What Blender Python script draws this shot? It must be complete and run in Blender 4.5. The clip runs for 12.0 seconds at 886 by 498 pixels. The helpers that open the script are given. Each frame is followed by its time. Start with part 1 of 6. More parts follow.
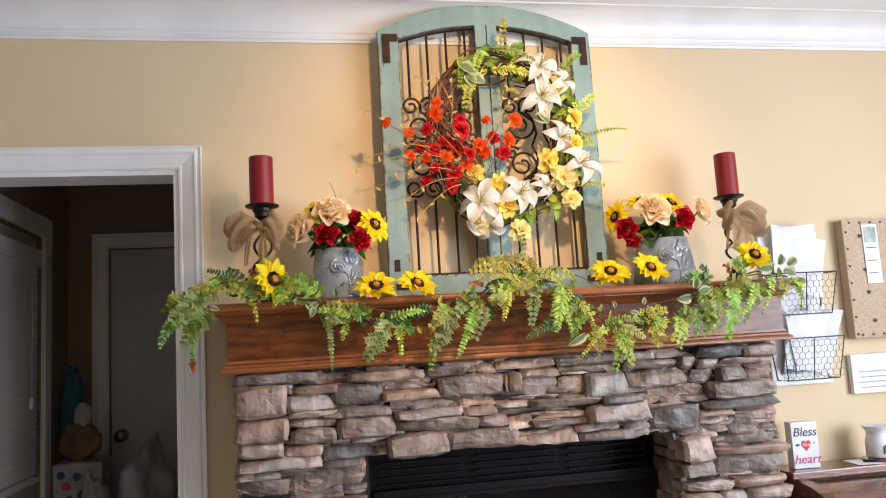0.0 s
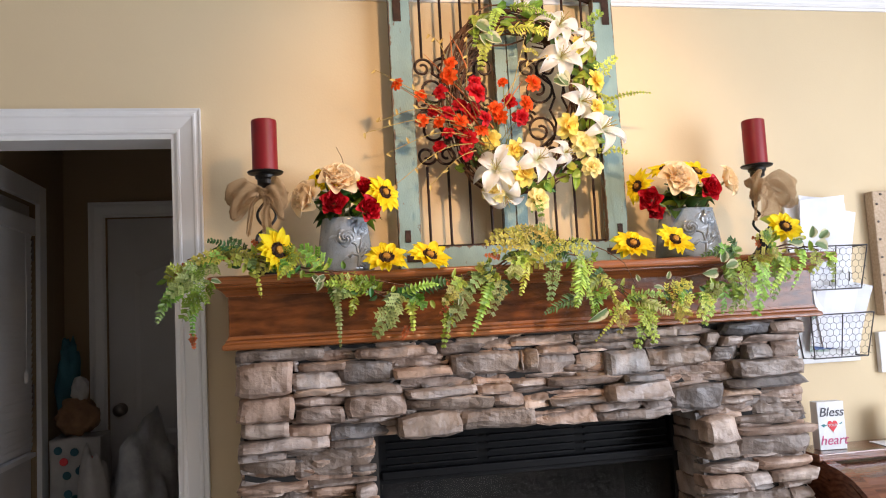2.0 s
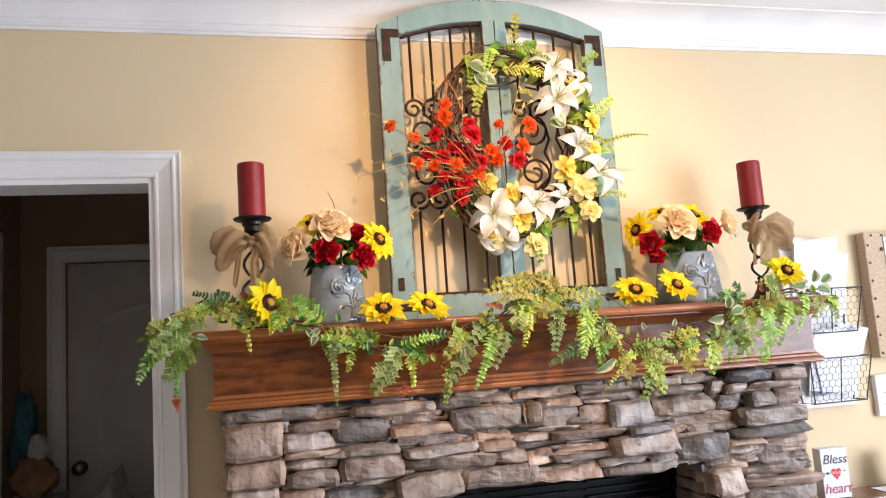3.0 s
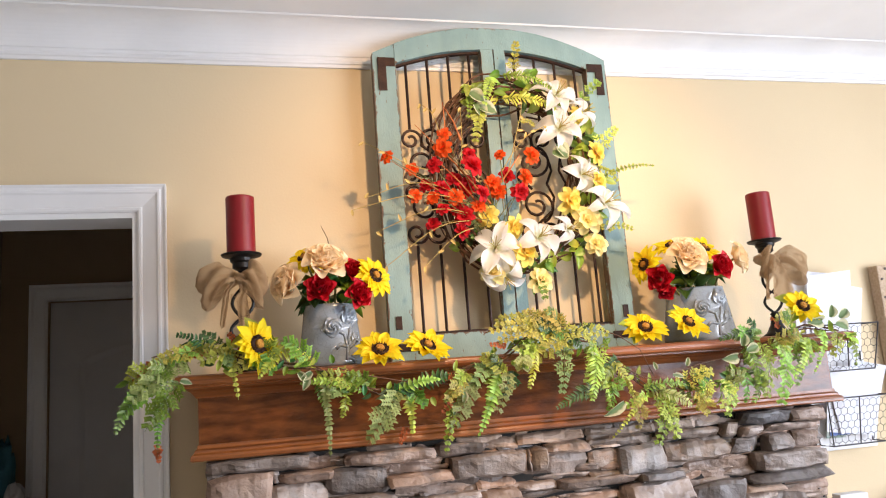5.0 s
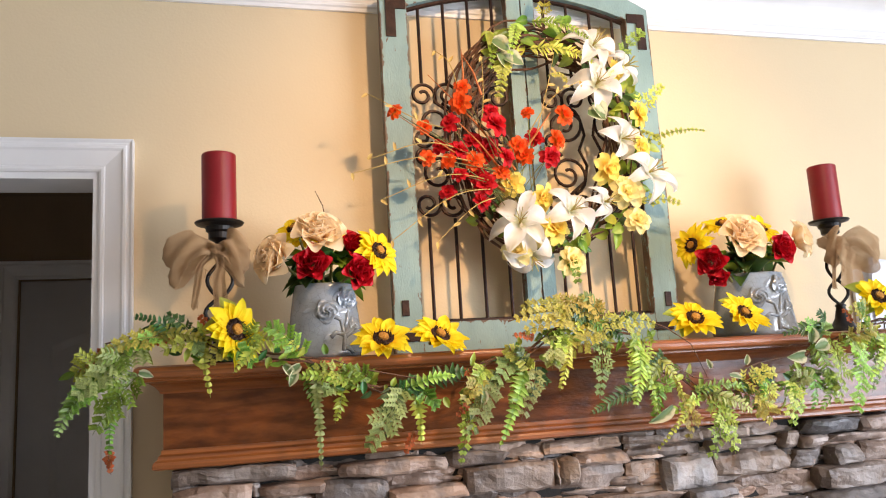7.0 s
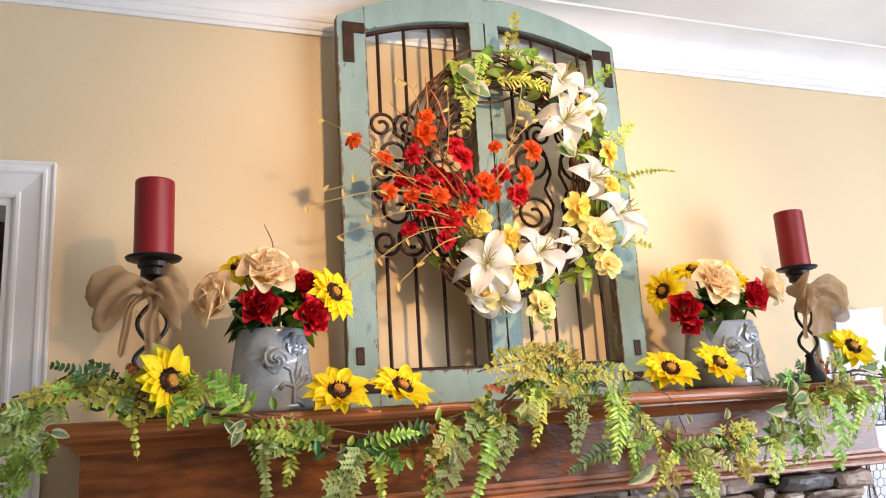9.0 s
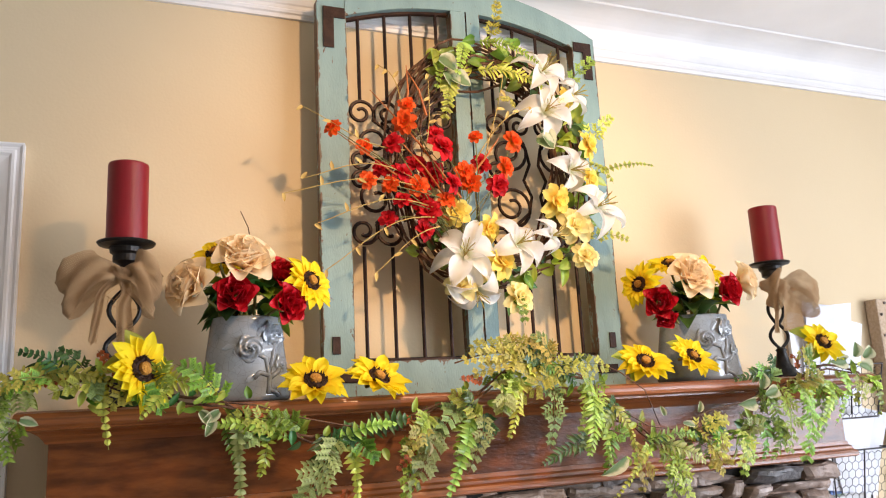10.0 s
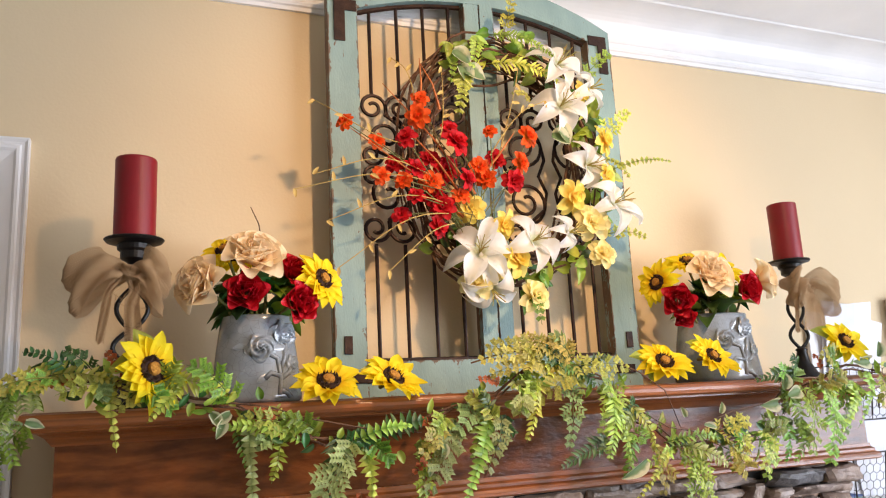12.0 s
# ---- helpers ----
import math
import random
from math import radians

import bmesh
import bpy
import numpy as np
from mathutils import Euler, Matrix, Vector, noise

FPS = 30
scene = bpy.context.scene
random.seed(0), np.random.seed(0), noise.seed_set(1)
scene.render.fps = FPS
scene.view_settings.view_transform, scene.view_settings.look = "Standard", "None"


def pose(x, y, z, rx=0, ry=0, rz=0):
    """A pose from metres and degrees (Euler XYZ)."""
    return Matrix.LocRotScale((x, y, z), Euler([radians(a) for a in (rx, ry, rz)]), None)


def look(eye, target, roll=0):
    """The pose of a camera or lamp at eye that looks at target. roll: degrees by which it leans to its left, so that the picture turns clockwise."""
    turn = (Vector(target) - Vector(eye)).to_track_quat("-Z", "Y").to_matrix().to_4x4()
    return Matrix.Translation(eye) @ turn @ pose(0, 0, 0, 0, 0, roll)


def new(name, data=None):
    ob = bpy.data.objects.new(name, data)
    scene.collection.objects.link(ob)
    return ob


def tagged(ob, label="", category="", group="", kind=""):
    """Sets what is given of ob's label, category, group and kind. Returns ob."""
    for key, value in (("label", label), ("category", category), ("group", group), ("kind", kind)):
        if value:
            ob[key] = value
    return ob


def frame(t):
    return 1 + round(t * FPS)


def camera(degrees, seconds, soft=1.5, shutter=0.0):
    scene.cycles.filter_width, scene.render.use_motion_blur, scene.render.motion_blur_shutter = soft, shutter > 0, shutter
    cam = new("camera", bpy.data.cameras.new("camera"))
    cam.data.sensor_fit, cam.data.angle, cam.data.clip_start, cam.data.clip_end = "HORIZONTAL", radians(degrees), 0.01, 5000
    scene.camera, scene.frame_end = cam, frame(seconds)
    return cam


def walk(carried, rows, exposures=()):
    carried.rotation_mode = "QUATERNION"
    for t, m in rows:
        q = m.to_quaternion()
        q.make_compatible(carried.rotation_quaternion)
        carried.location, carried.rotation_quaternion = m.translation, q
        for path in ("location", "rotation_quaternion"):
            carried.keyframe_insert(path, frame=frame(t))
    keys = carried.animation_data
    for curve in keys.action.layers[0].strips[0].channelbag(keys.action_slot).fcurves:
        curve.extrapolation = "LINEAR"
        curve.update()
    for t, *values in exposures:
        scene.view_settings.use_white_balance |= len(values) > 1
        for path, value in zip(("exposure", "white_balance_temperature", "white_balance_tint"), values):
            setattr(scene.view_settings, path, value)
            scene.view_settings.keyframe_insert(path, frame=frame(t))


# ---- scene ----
cam = camera(59.9, 12.0, soft=1.1)
PATH = [
    (0, (-0.063, 0.18, 1.463), (0.304, 2.13, 1.714), -3.4),
    (0.5, (-0.068, 0.191, 1.459), (0.293, 2.144, 1.694), -3.0),
    (1, (-0.052, 0.194, 1.455), (0.262, 2.158, 1.666), -3.5),
    (1.5, (-0.033, 0.222, 1.456), (0.23, 2.197, 1.629), -4.9),
    (2, (-0.079, 0.307, 1.476), (0.286, 2.266, 1.654), -3.1),
    (2.5, (-0.138, 0.391, 1.511), (0.293, 2.334, 1.704), -4.1),
    (3, (-0.17, 0.425, 1.53), (0.313, 2.349, 1.79), -4.0),
    (3.5, (-0.177, 0.44, 1.548), (0.311, 2.356, 1.845), -3.7),
    (5.5, (-0.137, 0.6, 1.547), (0.366, 2.503, 1.901), -4.6),
    (6, (-0.105, 0.694, 1.553), (0.366, 2.606, 1.904), -4.6),
    (6.5, (-0.094, 0.766, 1.554), (0.373, 2.687, 1.855), -3.6),
    (7, (-0.114, 0.833, 1.564), (0.383, 2.743, 1.889), -3.4),
    (7.2, (-0.13, 0.869, 1.571), (0.374, 2.775, 1.904), -3.1),
    (8.8, (-0.139, 0.977, 1.593), (0.498, 2.823, 2.024), -3.3),
    (9, (-0.14, 0.987, 1.588), (0.532, 2.822, 2.014), -3.5),
    (9.5, (-0.146, 0.996, 1.595), (0.567, 2.822, 1.995), -3.0),
    (10, (-0.15, 1.001, 1.592), (0.592, 2.815, 1.987), -3.0),
    (10.5, (-0.146, 1.003, 1.593), (0.617, 2.812, 1.979), -3.2),
    (11, (-0.151, 1.016, 1.594), (0.616, 2.82, 1.993), -3.6),
    (11.5, (-0.158, 1.037, 1.596), (0.603, 2.839, 2.013), -3.8),
    (12, (-0.157, 1.045, 1.595), (0.578, 2.863, 1.991), -3.0),
]
EXPOSURES = [(0, -0.30), (1, -0.32), (1.5, -0.34), (2, -0.26), (2.5, -0.14), (3, -0.08), (5.5, -0.10), (6.5, -0.08), (7.2, -0.08), (9, -0.14), (9.5, -0.21), (11, -0.24), (12, -0.27)]
walk(cam, [(t, look(eye, target, roll)) for t, eye, target, roll in PATH], EXPOSURES)

# ---- world and lights ----
world = bpy.data.worlds.new("world")
scene.world = world
world.use_nodes = True
wn = world.node_tree
sky = wn.nodes.new("ShaderNodeTexSky")
sky.sky_type, sky.sun_disc, sky.sun_elevation, sky.sun_rotation = "NISHITA", False, radians(42), radians(100)
wn.links.new(sky.outputs[0], wn.nodes["Background"].inputs[0])
wn.nodes["Background"].inputs[1].default_value = 0.12


def lamp(name, kind, m, energy, colour, size=0.1, size_y=None):
    d = bpy.data.lights.new(name, kind)
    d.energy, d.color = energy, colour
    if kind == "AREA":
        d.shape, d.size, d.size_y = "RECTANGLE", size, size_y or size
    else:
        d.shadow_soft_size = size
    ob = new(name, d)
    ob.matrix_world = m
    return ob


lamp("window_daylight", "AREA", look((3.06, -0.10, 1.5), (0.0, -0.10, 1.5)), 238, (0.80, 0.86, 1.0), 2.9, 1.4)
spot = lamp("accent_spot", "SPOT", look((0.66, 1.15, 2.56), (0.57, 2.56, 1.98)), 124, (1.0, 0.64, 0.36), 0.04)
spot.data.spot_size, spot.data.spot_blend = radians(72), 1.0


# ---- materials ----
def mat(name, colour, rough=0.6, metal=0.0, second=None, scale=8.0, stretch=(1, 1, 1), amount=1.0, bump=0.0, fine=80.0, spread=0.0, coat=0.0, spec=0.5, detail=5.0, low=0.35, high=0.65, sheer=0.0):
    """A principled material: two colours mixed by stretched noise, fine bump, a little change from piece to piece."""
    m = bpy.data.materials.new(name)
    m.use_nodes = True
    t = m.node_tree
    n, l = t.nodes, t.links
    b = n["Principled BSDF"]
    b.inputs["Roughness"].default_value, b.inputs["Metallic"].default_value = rough, metal
    b.inputs["Coat Weight"].default_value = coat
    b.inputs["Specular IOR Level"].default_value = spec
    tc, mp = n.new("ShaderNodeTexCoord"), n.new("ShaderNodeMapping")
    mp.inputs["Scale"].default_value = stretch
    l.new(tc.outputs["Object"], mp.inputs[0])
    noi, ramp = n.new("ShaderNodeTexNoise"), n.new("ShaderNodeValToRGB")
    noi.inputs["Scale"].default_value, noi.inputs["Detail"].default_value = scale, detail
    l.new(mp.outputs[0], noi.inputs["Vector"])
    l.new(noi.outputs["Fac"], ramp.inputs[0])
    ramp.color_ramp.elements[0].position, ramp.color_ramp.elements[1].position = low, high
    second = second or tuple(c * 0.75 for c in colour)
    ramp.color_ramp.elements[0].color = (*[a + (c - a) * amount for a, c in zip(colour, second)], 1)
    ramp.color_ramp.elements[1].color = (*colour, 1)
    out = ramp.outputs[0]
    if spread:
        info, hsv, mul = n.new("ShaderNodeObjectInfo"), n.new("ShaderNodeHueSaturation"), n.new("ShaderNodeMapRange")
        mul.inputs["To Min"].default_value, mul.inputs["To Max"].default_value = 1 - spread, 1 + spread
        l.new(info.outputs["Random"], mul.inputs["Value"])
        l.new(mul.outputs[0], hsv.inputs["Value"])
        l.new(out, hsv.inputs["Color"])
        out = hsv.outputs[0]
    l.new(out, b.inputs["Base Color"])
    if bump:
        f, bp = n.new("ShaderNodeTexNoise"), n.new("ShaderNodeBump")
        f.inputs["Scale"].default_value, f.inputs["Detail"].default_value = fine, 4
        l.new(mp.outputs[0], f.inputs["Vector"])
        l.new(f.outputs["Fac"], bp.inputs["Height"])
        bp.inputs["Strength"].default_value, bp.inputs["Distance"].default_value = bump, 0.01
        l.new(bp.outputs[0], b.inputs["Normal"])
    if sheer:
        tr, mx, o = n.new("ShaderNodeBsdfTranslucent"), n.new("ShaderNodeMixShader"), n["Material Output"]
        l.new(out, tr.inputs[0])
        mx.inputs[0].default_value = sheer
        l.new(b.outputs[0], mx.inputs[1])
        l.new(tr.outputs[0], mx.inputs[2])
        l.new(mx.outputs[0], o.inputs[0])
    return m


WALL = mat("wall_paint", (0.68, 0.545, 0.345), 0.75, second=(0.645, 0.51, 0.32), scale=1.6, bump=0.05, fine=160)
# Wall paint browned and darkened to stand in for the hall's dimness.
HALLW = mat("dimmed_hall_paint", (0.30, 0.21, 0.12), 0.75, second=(0.27, 0.19, 0.105), scale=2, bump=0.05, fine=160)
CEIL = mat("ceiling_paint", (0.88, 0.88, 0.89), 0.5, second=(0.77, 0.77, 0.78), scale=2.0, bump=0.04, fine=120)
TRIM = mat("trim_paint", (0.80, 0.79, 0.78), 0.38, second=(0.74, 0.73, 0.72), scale=5, stretch=(1, 1, 0.3), bump=0.02, fine=60)
# White hall doors, greyed in colour in place of the weak light there.
DOORP = mat("dimmed_door_paint", (0.56, 0.55, 0.55), 0.45, second=(0.50, 0.49, 0.49), scale=3, bump=0.03, fine=60)
# Unseen floor, made pale so that it bounces light up to the ceiling.
FLOOR = mat("bounce_floor", (0.42, 0.38, 0.34), 0.95, second=(0.35, 0.315, 0.28), scale=40, bump=0.4, fine=300)
MORTAR = mat("dark_joint", (0.022, 0.02, 0.018), 0.95, bump=0.3, fine=50)
BLACK = mat("black_enamel", (0.006, 0.006, 0.0065), 0.5, bump=0.02, spec=0.15)
SOOT = mat("sooty_firebrick", (0.02, 0.017, 0.015), 0.9, bump=0.3, fine=30)
IRON = mat("brown_iron", (0.045, 0.022, 0.014), 0.5, 0.6, second=(0.02, 0.01, 0.008), scale=40, bump=0.15, fine=150)
BLACKIRON = mat("black_iron", (0.015, 0.013, 0.012), 0.42, 0.5, scale=30, bump=0.1)
WAX = mat("red_wax", (0.23, 0.008, 0.013), 0.42, second=(0.20, 0.007, 0.011), scale=12, bump=0.03, fine=70, spec=0.4)
NICKEL = mat("dark_nickel", (0.25, 0.22, 0.2), 0.3, 0.9)
PAPER = mat("white_paper", (0.80, 0.81, 0.85), 0.8, second=(0.72, 0.73, 0.78), scale=15)
INK = mat("grey_ink", (0.10, 0.10, 0.12), 0.8)
CORK = mat("burlap_board", (0.55, 0.42, 0.30), 0.9, second=(0.45, 0.33, 0.22), scale=120, bump=0.3, fine=300)
WHITEW = mat("white_box_paint", (0.82, 0.82, 0.82), 0.6, bump=0.05)
PORC = mat("white_porcelain", (0.82, 0.82, 0.80), 0.2)
REDP = mat("red_print", (0.72, 0.04, 0.05), 0.6)
PINKP = mat("pink_print", (0.62, 0.10, 0.24), 0.6)
TEALP = mat("teal_print", (0.03, 0.20, 0.22), 0.6)
WIRE = mat("basket_wire", (0.05, 0.045, 0.045), 0.5, 0.7)
BLUEP = mat("blue_folder", (0.16, 0.26, 0.60), 0.6)
GREENP = mat("magazine_green", (0.20, 0.30, 0.24), 0.5, second=(0.5, 0.5, 0.45), scale=30)


def wood(name, light, dark, rough, run, coat=0.0, grain=1.0):
    """Stained oak: long grain, flame figure and a few dark knots."""
    m = mat(name, light, rough, second=dark, scale=9, stretch=run, bump=0.14, fine=34, coat=coat, low=0.3, high=0.7, detail=9)
    n, l = m.node_tree.nodes, m.node_tree.links
    tc, mp = n.new("ShaderNodeTexCoord"), n.new("ShaderNodeMapping")
    mp.inputs["Scale"].default_value = [s * 0.9 for s in run]
    wv, rp, mx = n.new("ShaderNodeTexWave"), n.new("ShaderNodeValToRGB"), n.new("ShaderNodeMix")
    wv.wave_type, wv.bands_direction = "BANDS", "Z"
    wv.inputs["Scale"].default_value, wv.inputs["Distortion"].default_value, wv.inputs["Detail"].default_value, wv.inputs["Detail Scale"].default_value = 2.2, 13, 4, 1.1
    rp.color_ramp.elements[0].color, rp.color_ramp.elements[1].color = (0.50, 0.45, 0.40, 1), (1.12, 1.1, 1.05, 1)
    rp.color_ramp.elements[0].position, rp.color_ramp.elements[1].position = 0.05, 0.6
    mx.data_type, mx.blend_type = "RGBA", "MULTIPLY"
    mx.inputs["Factor"].default_value = grain
    b = n["Principled BSDF"]
    old = b.inputs["Base Color"].links[0].from_socket
    l.new(tc.outputs["Object"], mp.inputs[0])
    l.new(mp.outputs[0], wv.inputs["Vector"])
    l.new(wv.outputs["Fac"], rp.inputs[0])
    l.new(old, mx.inputs["A"])
    l.new(rp.outputs[0], mx.inputs["B"])
    l.new(mx.outputs["Result"], b.inputs["Base Color"])
    return m


OAK = wood("stained_oak", (0.20, 0.060, 0.015), (0.080, 0.023, 0.007), 0.24, (1.7, 3, 5.0), 0.0, 0.45)
OAK.node_tree.nodes["Principled BSDF"].inputs["Specular IOR Level"].default_value = 0.34
# Moulding oak lightened in colour for the spot's glow on the shelf nose.
OAKT = wood("lit_oak_moulding", (0.31, 0.100, 0.024), (0.17, 0.050, 0.013), 0.28, (0.35, 8, 12), 0.0, 0.4)
DESKW = wood("dark_cherry", (0.20, 0.072, 0.036), (0.10, 0.032, 0.016), 0.22, (0.5, 4, 9), 0.5, 0.5)


def stone_material():
    m = mat("ledge_stone", (0.41, 0.36, 0.32), 0.5, second=(0.125, 0.108, 0.098), scale=13, bump=0.55, fine=60, spread=0.34, detail=10, low=0.33, high=0.68)
    n, l = m.node_tree.nodes, m.node_tree.links
    info, ramp, mx = n.new("ShaderNodeObjectInfo"), n.new("ShaderNodeValToRGB"), n.new("ShaderNodeMix")
    cr = ramp.color_ramp
    cr.elements[0].color, cr.elements[1].color = (0.62, 0.68, 0.76, 1), (1.25, 1.03, 0.86, 1)
    for p, c in ((0.2, (1.10, 0.98, 0.88, 1)), (0.38, (0.66, 0.62, 0.60, 1)), (0.55, (1.22, 0.96, 0.80, 1)), (0.75, (0.88, 0.91, 0.95, 1))):
        cr.elements.new(p).color = c
    mx.data_type, mx.blend_type = "RGBA", "MULTIPLY"
    mx.inputs["Factor"].default_value = 1
    b = n["Principled BSDF"]
    old = b.inputs["Base Color"].links[0].from_socket
    l.new(info.outputs["Random"], ramp.inputs[0])
    l.new(old, mx.inputs["A"])
    l.new(ramp.outputs[0], mx.inputs["B"])
    # rust and pale lime patches
    tc, big, rr, m2 = n.new("ShaderNodeTexCoord"), n.new("ShaderNodeTexNoise"), n.new("ShaderNodeValToRGB"), n.new("ShaderNodeMix")
    big.inputs["Scale"].default_value, big.inputs["Detail"].default_value = 7, 3
    l.new(tc.outputs["Object"], big.inputs["Vector"])
    l.new(big.outputs["Fac"], rr.inputs[0])
    rr.color_ramp.elements[0].position, rr.color_ramp.elements[1].position = 0.42, 0.62
    rr.color_ramp.elements[0].color, rr.color_ramp.elements[1].color = (1.12, 0.98, 0.86, 1), (0.98, 1.0, 1.04, 1)
    m2.data_type, m2.blend_type = "RGBA", "MULTIPLY"
    m2.inputs["Factor"].default_value = 0.8
    l.new(mx.outputs["Result"], m2.inputs["A"])
    l.new(rr.outputs[0], m2.inputs["B"])
    l.new(m2.outputs["Result"], b.inputs["Base Color"])
    return m


STONE = stone_material()


# ---- building helpers ----
def part(name, bm, material, parent=None, label="", smooth=False):
    """One bmesh as one mesh object, under its thing if there is one."""
    me = bpy.data.meshes.new(name)
    bmesh.ops.recalc_face_normals(bm, faces=bm.faces) if not smooth else None
    bm.to_mesh(me)
    bm.free()
    for k in (material if isinstance(material, (list, tuple)) else [material]):
        me.materials.append(k)
    if smooth:
        me.polygons.foreach_set("use_smooth", [True] * len(me.polygons))
    ob = new(name, me)
    ob.parent = parent
    if label:
        ob["label"] = label
    return ob


def thing(name, label, category, at=(0, 0, 0), turn=0, group="", kind=""):
    """An empty at a thing's base, which holds its parts."""
    ob = new(name)
    ob.empty_display_size = 0.05
    ob.matrix_world = pose(*at, 0, 0, turn)
    return tagged(ob, label, category, group, kind)


def box(bm, x0, x1, y0, y1, z0, z1, bevel=0.0):
    r = bmesh.ops.create_cube(bm, size=1, matrix=Matrix.Translation(((x0 + x1) / 2, (y0 + y1) / 2, (z0 + z1) / 2)) @ Matrix.Diagonal((abs(x1 - x0), abs(y1 - y0), abs(z1 - z0), 1)))
    if bevel:
        es = list({e for v in r["verts"] for e in v.link_edges})
        bmesh.ops.bevel(bm, geom=es, offset=bevel, segments=2, profile=0.6, affect="EDGES")
    return r["verts"]


def boxes(*rows, bevel=0.0):
    bm = bmesh.new()
    for r in rows:
        box(bm, *r, bevel=bevel)
    return bm


def lathe(bm, profile, steps=32, m=Matrix()):
    """Turn a profile of (radius, height) round the z axis."""
    rings = [[bm.verts.new(m @ Vector((r * math.cos(2 * math.pi * i / steps), r * math.sin(2 * math.pi * i / steps), z))) for i in range(steps)] for r, z in profile]
    for a, b in zip(rings, rings[1:]):
        for i in range(steps):
            bm.faces.new((a[i], a[(i + 1) % steps], b[(i + 1) % steps], b[i]))
    for ring, flip in ((rings[0], True), (rings[-1], False)):
        bm.faces.new(ring[::-1] if flip else ring)
    return rings


def tube(bm, pts, r, sides=6, taper=1.0):
    """A round rod along points."""
    pts = [Vector(p) for p in pts]
    rings = []
    for i, p in enumerate(pts):
        d = (pts[min(i + 1, len(pts) - 1)] - pts[max(i - 1, 0)]).normalized()
        a = d.orthogonal().normalized() if abs(d.y) > 0.95 else d.cross(Vector((0, 1, 0))).normalized()
        b = d.cross(a)
        k = r * (1 + (taper - 1) * i / max(1, len(pts) - 1))
        rings.append([bm.verts.new(p + k * (a * math.cos(2 * math.pi * j / sides) + b * math.sin(2 * math.pi * j / sides))) for j in range(sides)])
    for u, v in zip(rings, rings[1:]):
        for j in range(sides):
            bm.faces.new((u[j], u[(j + 1) % sides], v[(j + 1) % sides], v[j]))
    bm.faces.new(rings[0][::-1])
    bm.faces.new(rings[-1])


def sweep_profile(bm, profile, path, closed=False):
    """Sweep a moulding profile, (out, up) pairs, along a mitred path of (x, y, outward x, outward y, z)."""
    rows = [[bm.verts.new((x + ox * o, y + oy * o, z + u)) for o, u in profile] for x, y, ox, oy, z in path]
    for a, b in zip(rows, rows[1:]):
        for i in range(len(profile) - 1):
            bm.faces.new((a[i], a[i + 1], b[i + 1], b[i]))
    for r in (rows[0], rows[-1]):
        bm.faces.new(r)


# ---- the room ----
WY, CZ = 2.62, 2.585
bm = boxes((-4.6, -1.27, WY, WY + 0.12, 0, CZ), (-0.42, 0.1, WY, WY + 0.12, 0, CZ), (1.072, 3.2, WY, WY + 0.12, 0, CZ), (0.1, 1.072, WY, WY + 0.12, 1.187, CZ), (-1.27, -0.42, WY, WY + 0.12, 2.056, CZ))
tagged(part("wall_north", bm, WALL), "warm yellow beige painted wall with a doorway", "wall", kind="structure")
# West and south walls are unseen; their distance keeps bounced light low.
tagged(part("wall_west", boxes((-4.72, -4.6, -5, WY + 0.12, 0, CZ)), WALL), "unseen beige wall set far back to weaken bounced light", "wall", kind="structure")
tagged(part("wall_south", boxes((-4.72, 3.2, -5.12, -5, 0, CZ)), WALL), "unseen beige wall set far back to weaken bounced light", "wall", kind="structure")
bm = boxes((3.08, 3.2, -5, -1.6, 0, CZ), (3.08, 3.2, 1.4, WY, 0, CZ), (3.08, 3.2, -1.6, 1.4, 0, 0.75), (3.08, 3.2, -1.6, 1.4, 2.25, CZ))
tagged(part("wall_east", bm, WALL), "beige painted wall with a wide window", "wall", kind="structure")
tagged(part("floor", boxes((-4.72, 3.2, -5.12, 4.3, -0.1, 0)), FLOOR), "unseen floor kept pale to bounce light upwards", "floor", kind="structure")
tagged(part("ceiling", boxes((-4.72, 3.2, -5.12, 4.3, CZ, CZ + 0.1)), CEIL), "smooth white painted ceiling", "ceiling", kind="structure")
win = thing("window_1", "white framed window letting in daylight", "window", (3.1, -0.10, 0.75), kind="structure")
part("window_frame", boxes((-0.02, 0.05, -1.5, -1.45, 0, 1.5), (-0.02, 0.05, 1.45, 1.5, 0, 1.5), (-0.02, 0.05, -1.45, 1.45, 0, 0.05), (-0.02, 0.05, -1.45, 1.45, 1.45, 1.5), (-0.02, 0.05, -0.025, 0.025, 0.05, 1.45)), TRIM, win)

# crown moulding along the fireplace wall
CROWN = [(0.0, 0.0), (0.008, 0.0), (0.010, 0.008), (0.014, 0.011), (0.014, 0.018), (0.010, 0.022), (0.012, 0.030), (0.015, 0.033)] + [(0.015 + 0.085 * (1 - math.cos(k * math.pi / 24)), 0.033 + 0.0775 * math.sin(k * math.pi / 24)) for k in range(1, 13)] + [(0.104, 0.1145), (0.0, 0.1145)]
bm = bmesh.new()
sweep_profile(bm, CROWN, [(-4.6, WY, 0, -1, 2.47), (3.08, WY, 0, -1, 2.47)])
tagged(part("trim", bm, TRIM), "white painted crown moulding with a cove", "crown moulding", kind="structure")

# doorway casing, jamb
CAS = [(0.0, 0.0), (0.0, 0.010), (0.005, 0.013), (0.010, 0.013), (0.013, 0.010), (0.018, 0.011), (0.046, 0.017), (0.051, 0.021), (0.056, 0.021), (0.059, 0.018), (0.064, 0.018), (0.069, 0.022), (0.072, 0.022), (0.072, 0.0)]


